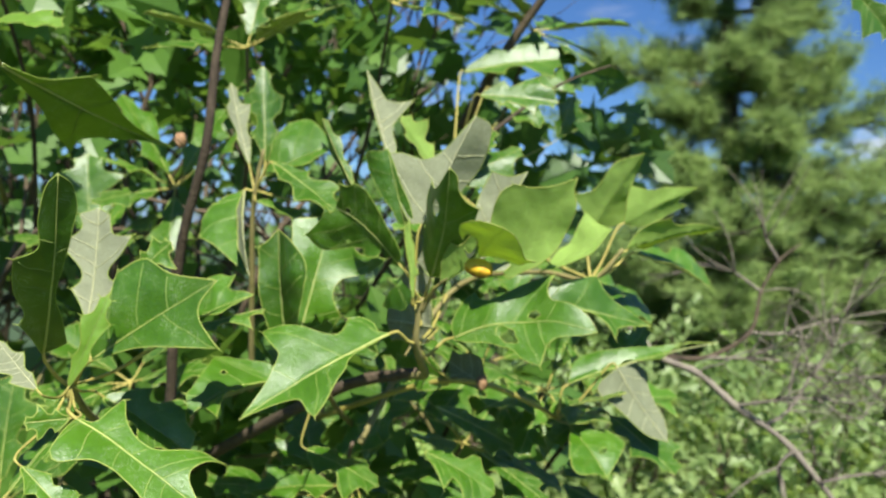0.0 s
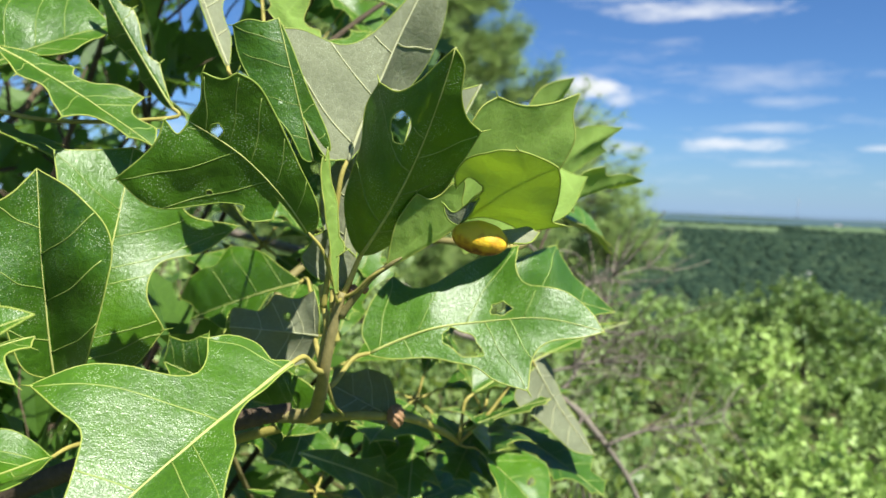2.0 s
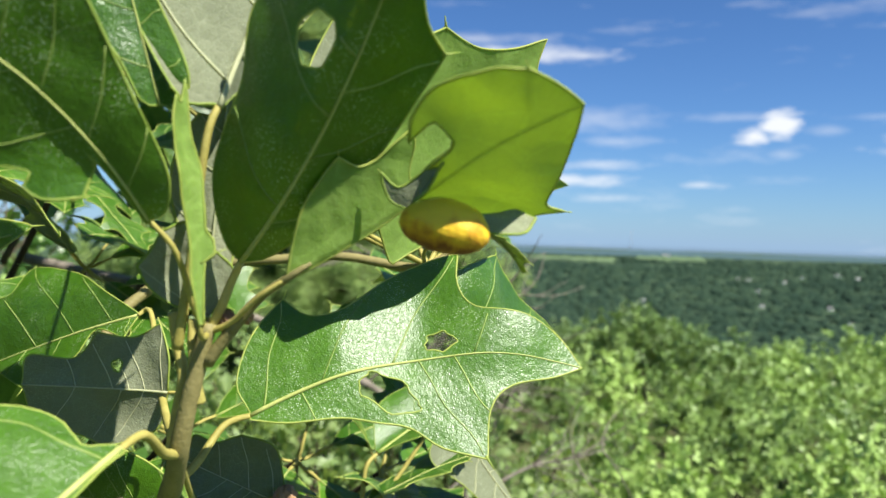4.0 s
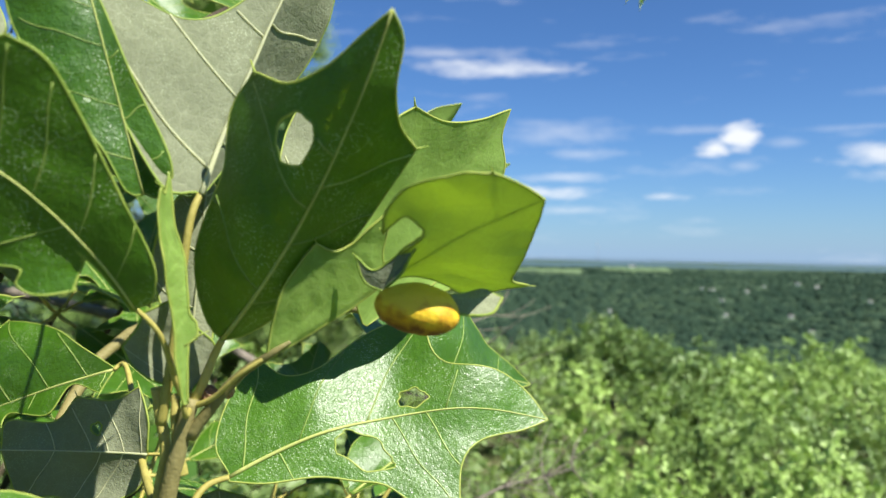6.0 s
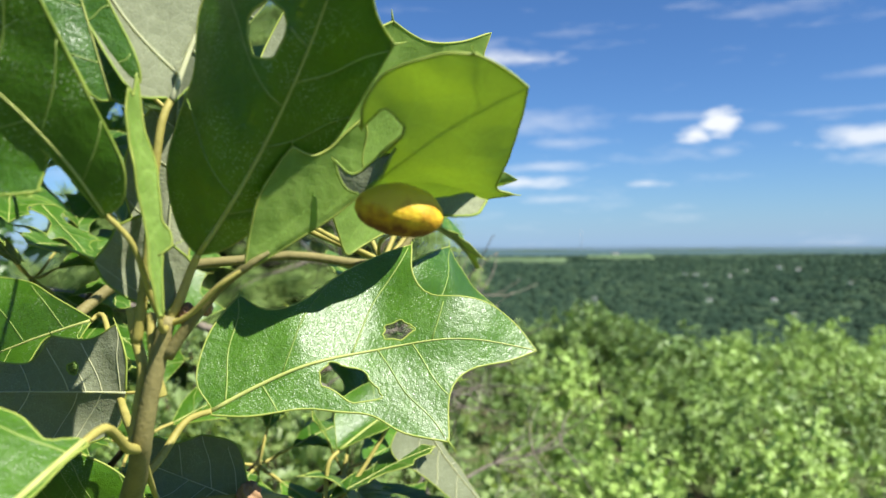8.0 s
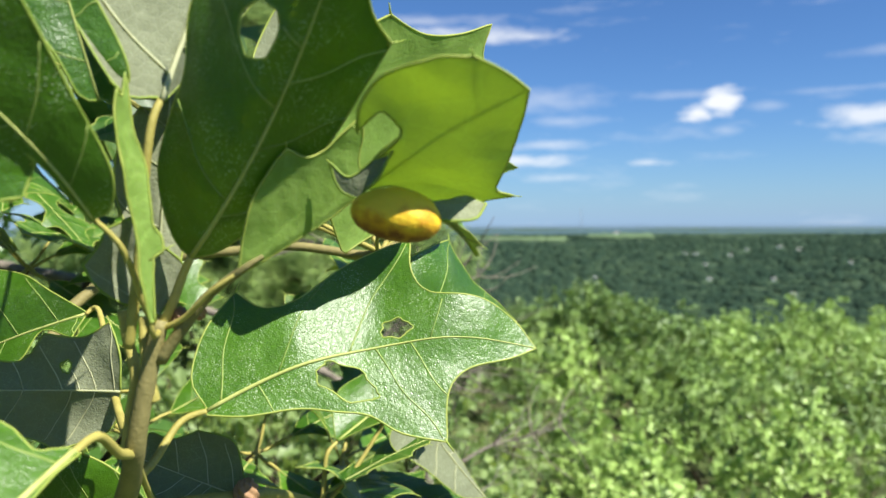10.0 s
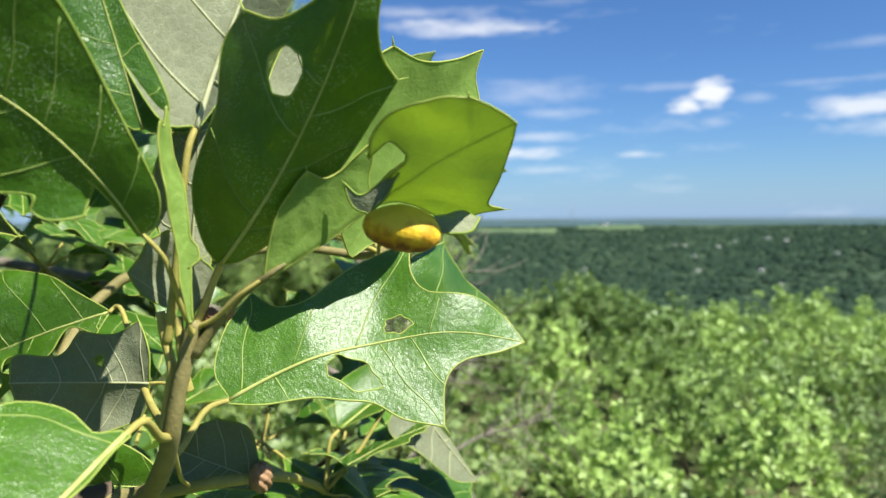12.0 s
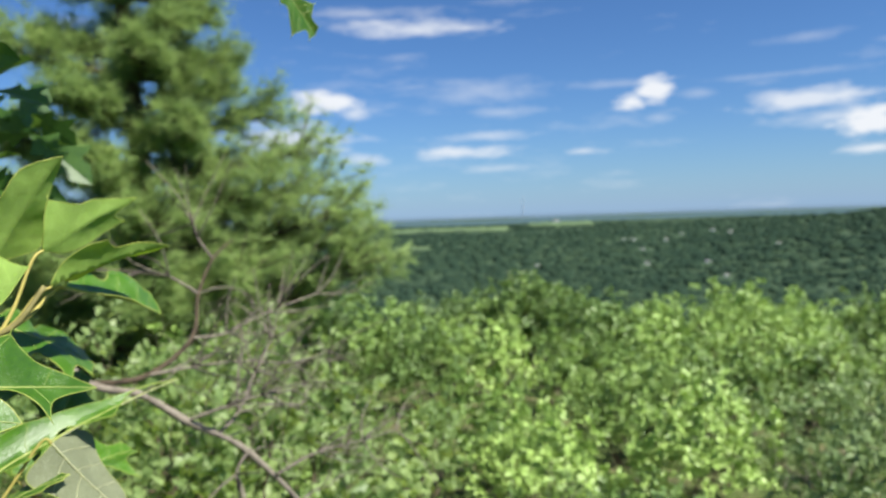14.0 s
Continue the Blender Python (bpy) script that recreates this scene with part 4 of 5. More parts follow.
def spray(at, heading, count, size, seed):
    """A shoot of the near oak that carries a ring of lobed leaves."""
    r = random.Random(seed)
    NODES["shoot"] = at
    h = Vector(heading).normalized()
    side = h.orthogonal().normalized()
    for i in range(count):
        a = i * 2.4 + r.uniform(-0.3, 0.3)
        out = side * math.cos(a) + h.cross(side) * math.sin(a)
        u = (h * r.uniform(0.1, 0.8) + out + Vector((0, 0, r.uniform(-0.35, 0.15)))).normalized()
        base = Vector(at) + u * r.uniform(0.012, 0.02)
        across = u.cross((h + Vector((0, 0, 1.2))).normalized()).normalized()
        face = across.cross(u)
        lift = face * r.uniform(-0.25, 0.3)
        wide = r.uniform(0.30, 0.42)
        oak_leaf(base, base + u * size * r.uniform(0.75, 1.2), lift - across, lift + across, [(0.5, wide, 0)], [(0.5, wide * r.uniform(0.8, 1.1), 0)], "shoot", fine=False)


for i, (at, heading, count, size) in enumerate((((0.055, 0.645, 1.455), (0.2, -0.6, 0.5), 6, 0.062), ((0.135, 0.66, 1.485), (0.3, -0.5, 0.4), 6, 0.066), ((0.02, 0.66, 1.44), (0.0, -0.6, 0.6), 6, 0.07),
                                                ((-0.13, 0.68, 1.52), (-0.1, -0.6, 0.5), 6, 0.068), ((-0.20, 0.62, 1.44), (0.0, -0.5, 0.6), 6, 0.07), ((0.21, 0.72, 1.44), (0.3, -0.4, 0.5), 6, 0.066),
                                                ((-0.06, 0.74, 1.80), (0.1, -0.5, 0.7), 6, 0.07), ((0.06, 0.80, 1.86), (0.3, -0.5, 0.6), 6, 0.075), ((-0.26, 0.70, 1.86), (-0.1, -0.5, 0.6), 6, 0.075),
                                                ((0.20, 0.84, 1.85), (0.4, -0.4, 0.4), 7, 0.07), ((-0.14, 0.80, 1.68), (0.1, -0.6, 0.4), 6, 0.07), ((-0.22, 0.80, 1.62), (0.0, -0.5, 0.5), 6, 0.072), ((0.121, 0.746, 1.61), (0.2, -0.5, 0.4), 6, 0.06), ((0.162, 0.764, 1.619), (0.2, -0.5, 0.4), 6, 0.06), ((0.113, 0.753, 1.658), (0.2, -0.5, 0.4), 6, 0.06), ((0.149, 0.697, 1.54), (0.2, -0.5, 0.4), 6, 0.06), ((0.2, 0.68, 1.524), (0.2, -0.5, 0.4), 6, 0.06), ((0.241, 0.672, 1.514), (0.2, -0.5, 0.4), 6, 0.06))):
    spray(at, heading, count, size, 70 + i)


def rnd_dir(r, up=0.0):
    while True:
        d = Vector((r.uniform(-1, 1), r.uniform(-1, 1), r.uniform(-1, 1)))
        if 0.1 < d.length < 1:
            d.normalize()
            d.z += up
            return d.normalized()


# gall on the folded leaf
def gall_on(leaf, at):
    bm = bmesh.new()
    bmesh.ops.create_icosphere(bm, subdivisions=4, radius=1.0)
    for v in bm.verts:
        p = v.co.copy()
        f = 1 + 0.07 * noise.noise(p * 1.6) + 0.02 * noise.noise(p * 5)
        v.co = Vector((p.x * 0.0083, p.y * 0.0060, p.z * 0.0048)) * f
        v.co.z -= 0.08 * abs(p.x) * 0.006
    me = bpy.data.meshes.new("gall")
    bm.to_mesh(me)
    bm.free()
    me.materials.append(GALL)
    me.polygons.foreach_set("use_smooth", [True] * len(me.polygons))
    ob = put("gall", me, leaf, Vector(at) - Vector(leaf.location) - Vector(OAK_AT), "yellow oak gall with a brown underside")
    ob.rotation_euler = (radians(4), radians(10), radians(-38))


gall_on(GALL_LEAF, (0.13, 0.4737, 1.6312))


def branch(name, points, r0, r1, mat, parent=oak, label="", steps=6, sides=8, knots=0.12):
    line = spline(points, steps)
    k = len(line) - 1
    radii = [(r0 + (r1 - r0) * i / k) * (1 + knots * noise.noise((i * 0.7, r0 * 999, 0))) for i in range(k + 1)]
    o = Vector(points[0])
    v, f = tube([p - o for p in line], radii, sides)
    at = o - Vector(parent.location) if parent is not None else o
    return put(name, mesh_of(name, v, f, [mat]), parent, at, label)


# the twig that carries the nearest leaves, and its neighbours
branch("twig", [(0.094, 0.568, 1.5554), (0.1035, 0.556, 1.558), (0.1005, 0.533, 1.572), (0.098, 0.520, 1.5835), (0.0985, 0.516, 1.594), (0.101, 0.512, 1.611)], 0.0030, 0.0016, TWIG, label="olive-brown oak twig")
branch("leaf_stalk", [(0.0964, 0.5202, 1.6124), (0.0972, 0.5196, 1.606), (0.0982, 0.5187, 1.5995), (0.0977, 0.5204, 1.5917), (0.0968, 0.5212, 1.5835)], 0.0011, 0.0013, PETIOLE, label="downy yellow-green leaf stalk")
branch("leaf_stalk", [(0.0992, 0.5166, 1.6114), (0.0991, 0.5154, 1.6041), (0.0999, 0.5154, 1.5982), (0.1006, 0.5154, 1.5946)], 0.0010, 0.0013, PETIOLE)
branch("twig", [(0.101, 0.513, 1.603), (0.107, 0.505, 1.615), (0.1112, 0.4972, 1.6210), (0.1145, 0.4953, 1.6235)], 0.0014, 0.0004, TWIG)
branch("branch", [(-0.16, 0.85, 1.38), (-0.02, 0.68, 1.49), (0.05, 0.60, 1.54), (0.085, 0.572, 1.554), (0.0985, 0.566, 1.557)], 0.0055, 0.0032, BARK, label="dark older oak branch")
branch("twig", [(0.02, 0.66, 1.50), (0.10, 0.585, 1.545), (0.140, 0.563, 1.552), (0.18, 0.60, 1.53), (0.200, 0.622, 1.515)], 0.0022, 0.0015, PETIOLE, label="orange-brown oak twig with buds")
branch("twig", [(0.06, 0.60, 1.50), (0.12, 0.66, 1.60), (0.18, 0.63, 1.62), (0.215, 0.60, 1.618), (0.235, 0.595, 1.64)], 0.0024, 0.0013, TWIG)
branch("twig", [(0.05, 0.70, 1.48), (0.04, 0.62, 1.52), (0.035, 0.575, 1.555)], 0.0024, 0.0015, TWIG)
branch("twig", [(-0.14, 0.75, 1.45), (-0.10, 0.56, 1.52), (-0.075, 0.47, 1.565)], 0.003, 0.0016, TWIG)
branch("twig", [(-0.03, 0.66, 1.52), (-0.024, 0.63, 1.60), (-0.020, 0.612, 1.66), (-0.012, 0.605, 1.70)], 0.0024, 0.0013, TWIG)
branch("twig", [(-0.30, 0.80, 1.66), (-0.24, 0.66, 1.72), (-0.20, 0.58, 1.74)], 0.003, 0.0016, TWIG)
branch("twig", [(0.02, 0.95, 1.55), (0.08, 0.80, 1.64), (0.12, 0.72, 1.70), (0.2, 0.74, 1.77), (0.26, 0.76, 1.80)], 0.0028, 0.0010, BARK)
branch("twig", [(0.10, 0.98, 1.95), (0.22, 0.80, 2.04), (0.30, 0.66, 2.02), (0.36, 0.60, 1.985)], 0.003, 0.0014, TWIG)
branch("branch", [(-0.12, 0.72, 1.30), (-0.085, 0.64, 1.50), (-0.072, 0.615, 1.62), (-0.05, 0.60, 1.70), (-0.045, 0.61, 1.78), (-0.03, 0.64, 1.90)], 0.0042, 0.0026, BARK, label="dark brown knobbly oak branch")
branch("branch", [(-0.03, 0.64, 1.90), (0.02, 0.70, 1.88), (0.05, 0.76, 1.83)], 0.002, 0.001, BARK)
for x, y, z, back in ((0.055, 0.60, 1.500, 0.10), (0.135, 0.66, 1.485, 0.12), (0.02, 0.66, 1.44, 0.12), (-0.13, 0.68, 1.52, 0.14), (-0.20, 0.62, 1.44, 0.14), (0.21, 0.72, 1.44, 0.14), (-0.06, 0.74, 1.80, 0.16),
                      (0.06, 0.80, 1.86, 0.16), (-0.26, 0.70, 1.86, 0.16), (0.20, 0.84, 1.85, 0.14), (-0.14, 0.80, 1.68, 0.14), (-0.22, 0.80, 1.62, 0.14), (0.121, 0.746, 1.61, 0.12), (0.162, 0.764, 1.619, 0.12), (0.113, 0.753, 1.658, 0.12), (0.149, 0.697, 1.54, 0.12), (0.2, 0.68, 1.524, 0.12), (0.241, 0.672, 1.514, 0.12)):
    branch("twig", [(x - 0.6 * back, y + 1.6 * back, z - 1.8 * back), (x - 0.2 * back, y + 0.8 * back, z - 0.7 * back), (x, y, z)], 0.003, 0.0013, BARK, label="dark oak twig that carries a ring of leaves")


def bud_at(p, size):
    """A scaly bud: one body with overlapping lobes."""
    bm = bmesh.new()
    bmesh.ops.create_icosphere(bm, subdivisions=4, radius=1.0)
    for v in bm.verts:
        d = v.co.normalized()
        f = 0.75 + 0.25 * abs(math.sin(3 * math.atan2(d.y, d.x) + 5 * d.z)) + 0.12 * noise.noise(d * 3)
        v.co = Vector((d.x * 0.9, d.y * 0.9, d.z * 1.2)) * size * f
    me = bpy.data.meshes.new("bud")
    bm.to_mesh(me)
    bm.free()
    me.materials.append(BUD)
    me.polygons.foreach_set("use_smooth", [True] * len(me.polygons))
    put("bud", me, oak, Vector(p) - Vector(OAK_AT), "reddish-brown scaly bud")


bud_at((0.140, 0.560, 1.553), 0.0042)
bud_at((0.1045, 0.5115, 1.611), 0.0021)
bud_at((0.1075, 0.509, 1.6125), 0.0016)
bud_at((-0.062, 0.585, 1.702), 0.0045)

# dead side branch of the same oak, bare and grey
DEAD = [(0.352, 1.151, 1.54), (0.416, 1.09, 1.484), (0.465, 1.068, 1.465), (0.513, 1.055, 1.425), (0.55, 1.048, 1.401), (0.585, 1.039, 1.372), (0.651, 1.026, 1.289), (0.694, 1.028, 1.206)]
branch("branch", [(0.166, 1.404, 1.59)] + DEAD, 0.0056, 0.0036, BARK_DEAD, label="bare grey dead branch", knots=0.5)
branch("branch", [DEAD[1], (0.491, 1.112, 1.478), (0.565, 1.14, 1.512), (0.592, 1.17, 1.568), (0.627, 1.192, 1.614), (0.667, 1.208, 1.64)], 0.0042, 0.0015, BARK)
for line in ([(0.565, 1.14, 1.512), (0.613, 1.135, 1.513), (0.686, 1.152, 1.531), (0.797, 1.18, 1.547)],
             [(0.491, 1.112, 1.478), (0.547, 1.106, 1.48), (0.614, 1.109, 1.476), (0.712, 1.122, 1.457), (0.792, 1.148, 1.459)],
             [(0.55, 1.048, 1.401), (0.59, 1.069, 1.417), (0.632, 1.095, 1.459), (0.673, 1.117, 1.497), (0.702, 1.143, 1.537)],
             [(0.513, 1.055, 1.425), (0.55, 1.023, 1.441), (0.603, 1.032, 1.443), (0.673, 1.063, 1.432)],
             [(0.592, 1.17, 1.568), (0.553, 1.173, 1.595), (0.515, 1.173, 1.606)],
             [(0.627, 1.192, 1.614), (0.624, 1.231, 1.646), (0.632, 1.263, 1.667)],
             [(0.585, 1.039, 1.372), (0.547, 0.999, 1.363), (0.545, 0.984, 1.324)],
             [(0.617, 1.026, 1.336), (0.683, 1.029, 1.348), (0.773, 1.044, 1.34), (0.864, 1.074, 1.329)]):
    branch("twig", line, 0.0026, 0.001, BARK_DEAD, label="bare grey dead twig", sides=5)
    rt = random.Random(int(line[0][0] * 1e4))
    for i in range(1, len(line)):
        p = Vector(line[i])
        for j in range(4):
            d = (Vector(line[i]) - Vector(line[i - 1])).normalized() + rnd_dir(rt) * 0.9
            branch("twig", [p, p + d.normalized() * 0.05 + rnd_dir(rt) * 0.01, p + d.normalized() * rt.uniform(0.08, 0.14)], 0.0015, 0.0005, BARK_DEAD, sides=4, steps=3)
branch("branch", [(-0.20, 1.15, 1.30), (-0.042, 1.048, 1.397), (-0.003, 1.044, 1.359), (0.024, 1.07, 1.36), (0.074, 1.105, 1.355), (0.151, 1.166, 1.373)], 0.012, 0.008, BARK_DEAD, label="smooth grey oak limb")

# ---- loose foliage: many leaves in one mesh ----
OAK_SHAPE = [(0, 0.01), (0.16, 0.10), (0.26, 0.25), (0.36, 0.12), (0.48, 0.20), (0.66, 0.38), (0.68, 0.16), (0.82, 0.17), (1, 0)]
SMALL_SHAPE = [(0, 0.01), (0.55, 0.31), (1, 0)]
LOBED_SHAPE = [(0, 0.01), (0.3, 0.21), (0.45, 0.11), (0.68, 0.33), (1, 0)]


def leaf_verts(shape, fold=0.25, droop=0.15):
    """A flat-shaded little blade: midrib and two folded halves; vertices and faces."""
    k = len(shape)
    v = [(0, s, -droop * s * s) for s, _ in shape]
    v += [(w, s, w * fold - droop * s * s) for s, w in shape] + [(-w, s, w * fold - droop * s * s) for s, w in shape]
    f = []
    for i in range(k - 1):
        f.append((i, i + k, i + k + 1, i + 1) if i else (0, k + 1, 1))
        f.append((i + 1, i + 2 * k + 1, i + 2 * k, i) if i else (1, 2 * k + 1, 0))
    f[-2], f[-1] = (k - 2, 2 * k - 2, k - 1), (k - 1, 3 * k - 2, k - 2)
    return np.array(v), f


def foliage(name, places, shape, mat, parent, at, label="", kind="stuff"):
    """places: rows of point, direction, up hint, size."""
    base, f0 = leaf_verts(shape)
    verts, faces = [], []
    for p, d, h, size in places:
        d = Vector(d).normalized()
        x = d.cross(Vector(h))
        x = x.normalized() if x.length > 1e-4 else d.orthogonal().normalized()
        z = x.cross(d)
        m = np.array([x, d, z]) * size
        k = len(verts)
        verts.extend((base @ m + np.array(p)).tolist())
        faces.extend(tuple(i + k for i in q) for q in f0)
    return tagged(put(name, mesh_of(name, verts, faces, [mat], None, False), parent, at, label), kind=kind)


def limbs(r, start, heading, length, radius, depth, verts, faces, ends, spread=0.7, bend=0.25, sides=5, keep=None, root=None):
    """A crooked limb that forks; its twig ends go into ends."""
    pts, p, d = [Vector(start)], Vector(start), Vector(heading).normalized()
    for i in range(4):
        d = (d + rnd_dir(r) * bend).normalized()
        p = p + d * length / 4
        pts.append(p.copy())
    if keep is not None and not keep(pts[4]):
        return
    first = len(verts)
    tube(pts, [radius * (1 - 0.5 * i / 4) for i in range(5)], sides, verts, faces)
    if root is not None:
        faces.append((root, first, first + 1))
    if depth == 0:
        ends += [(pts[2], d), (pts[3], d), (pts[4], d)]
        return
    for i in range(3):
        at = r.choice((2, 3, 4)) if i else 4
        limbs(r, pts[at], (d + rnd_dir(r, 0.15) * spread).normalized(), length * r.uniform(0.55, 0.8), radius * 0.55, depth - 1, verts, faces, ends, spread, bend, sides, keep, first + at * sides)


# fine dead side twigs, tangled
def dead_tangle(at, heading, length, seed):
    v, f = [], []
    limbs(random.Random(seed), (0, 0, 0), heading, length, 0.0016, 3, v, f, [], 1.0, 0.4, 4)
    put("twig", mesh_of("twig", v, f, [BARK_DEAD]), oak, Vector(at) - Vector(OAK_AT), "tangled bare grey twig")


for i, p in enumerate([(0.491, 1.112, 1.478), (0.565, 1.14, 1.512), (0.592, 1.17, 1.568), (0.686, 1.152, 1.531), (0.614, 1.109, 1.476), (0.632, 1.095, 1.459), (0.603, 1.032, 1.443), (0.465, 1.068, 1.465), (0.55, 1.048, 1.401), (0.585, 1.039, 1.372), (0.651, 1.026, 1.289), (0.683, 1.029, 1.348)]):
    rt = random.Random(300 + i)
    dead_tangle(p, (0.7, 0.25, rt.uniform(-0.6, 0.35)), rt.uniform(0.07, 0.11), 500 + i)

def oak_behind(at, seed, stems, height, label, edge, mat=LEAF_FAR, dense=4, size=0.08):
    """A whole scrub oak further off: forked stems and clusters of leaves."""
    r = random.Random(seed)
    ob = empty("scrub_oak", at, label, "shrub", "oaks on the hilltop")
    ends = []
    eye = Vector((0.06, 0.25, 0)) - Vector(at)

    def keep(p):
        q = p - eye
        return math.degrees(math.atan2(q.x, q.y)) < edge - 1.5 * max(0.0, q.z - 2.0) and q.y > 0.62

    for i in range(stems):
        v, f = [], []
        d = Vector((r.uniform(-0.6, 0.6), r.uniform(-0.5, 0.5), 1.0))
        limbs(r, (r.uniform(-0.12, 0.12), r.uniform(-0.12, 0.12), -0.05), d, height * 0.5, 0.016, 3, v, f, ends, 0.85, 0.3, 4, keep)
        if v:
            put("stem", mesh_of("stem", v, f, [BARK]), ob, label="dark crooked forking stem")
    rows = []
    for p, d in ends:
        for j in range(dense):
            g = (d + rnd_dir(r, 0.1) * 1.1).normalized()
            rows.append((p + g * 0.012 + rnd_dir(r) * 0.03, g, rnd_dir(r, 0.9), size * r.uniform(0.75, 1.25)))
    foliage("leaves", rows, LOBED_SHAPE, mat, ob, (0, 0, 0), "lobed green oak leaves")
    return ob


OAKS = [(-0.45, 1.55, 2.5, 4), (-1.0, 1.25, 2.4, 2), (-0.15, 2.1, 2.6, 7), (-0.95, 2.3, 2.9, 5), (-0.35, 2.9, 3.0, 7), (-1.5, 1.9, 2.8, 4), (0.1, 3.4, 2.6, 9)]
for i, (x, y, h, edge) in enumerate(OAKS):
    oak_behind((x, y, ground_z(x, y)), 11 + i, 4, h, "leafy scrub oak with dark crooked stems", edge)


# low scrub oak in front of the pine, below the dead branch
for i, (az, rr, h) in enumerate(((15, 1.55, 1.25), (22, 1.75, 1.3), (29, 1.7, 1.15), (26, 2.5, 1.45), (34, 2.2, 1.1), (18, 2.6, 1.6), (36, 3.0, 1.3), (24, 3.0, 1.95), (28, 3.4, 2.0), (31, 2.9, 1.8), (34, 3.6, 1.75), (38, 4.2, 1.6), (21, 3.8, 2.1), (28, 4.6, 2.15))):
    x, y = rr * math.sin(radians(az)), rr * math.cos(radians(az))
    oak_behind((x, y, ground_z(x, y)), 41 + i, 3, h * 0.66, "low tangled pale green scrub oak with grey twigs", 46, LEAF_PALE if i > 2 else LEAF_FAR, 6, 0.055)


def inner_leaves(seed, count):
    """The near oak's own leaves in its shade, on short twigs."""
    r = random.Random(seed)
    rows, v, f = [], [], []
    for i in range(count):
        y = r.uniform(0.70, 1.15)
        p = Vector((r.uniform(-0.45, 0.10 + 0.28 * (y - 0.5)), y, r.uniform(1.0, 1.52)))
        d = rnd_dir(r, 0.3)
        tube([p - d * 0.12 + Vector((0, 0.05, -0.05)), p - d * 0.05, p], [0.0022, 0.0017, 0.0012], 5, v, f)
        for j in range(5):
            g = (d * 0.6 + rnd_dir(r, 0.0)).normalized()
            rows.append((p + g * 0.012, g, rnd_dir(r, 1.0), r.uniform(0.065, 0.10)))
    foliage("leaves", rows, OAK_SHAPE, LEAF_FAR, oak, -Vector(OAK_AT), "shaded lobed oak leaves within the shrub")
    tagged(put("brushwood", mesh_of("brushwood", v, f, [TWIG]), oak, -Vector(OAK_AT)), "thin shaded twigs", kind="stuff")


inner_leaves(3, 130)


def leafy_shoot(at, size, count, seed):
    """A leafy shoot of the near oak, with its twigs."""
    r = random.Random(seed)
    v, f, ends = [], [], []
    limbs(r, (-0.20, 0.06, -0.42), (0.42, -0.1, 1.0), 0.36, 0.005, 3, v, f, ends, 0.8, 0.3, 5)
    put("branch", mesh_of("branch", v, f, [BARK]), oak, Vector(at) - Vector(OAK_AT), "dark forking leafy shoot")
    rows = []
    for i in range(count):
        d = rnd_dir(r)
        p = Vector((d.x * size, d.y * size * 0.7, d.z * size)) * r.random() ** 0.4
        g = (d * 0.6 + rnd_dir(r)).normalized()
        rows.append((p, g, rnd_dir(r, 0.8), r.uniform(0.06, 0.09)))
    foliage("leaves", rows, OAK_SHAPE, LEAF_FAR, oak, Vector(at) - Vector(OAK_AT), "lobed oak leaves of a loose shoot")


leafy_shoot((0.25, 1.07, 1.765), 0.125, 60, 8)
# unseen foliage overhead, added to cast shade on the shoot before it
leafy_shoot((0.33, 0.78, 2.17), 0.19, 75, 9)
for i, p in enumerate(((-0.28, 0.95, 1.86), (-0.12, 1.02, 1.98), (0.04, 1.00, 1.90), (-0.30, 1.15, 2.08), (-0.02, 1.20, 1.76))):
    leafy_shoot(p, 0.17, 62, 20 + i)


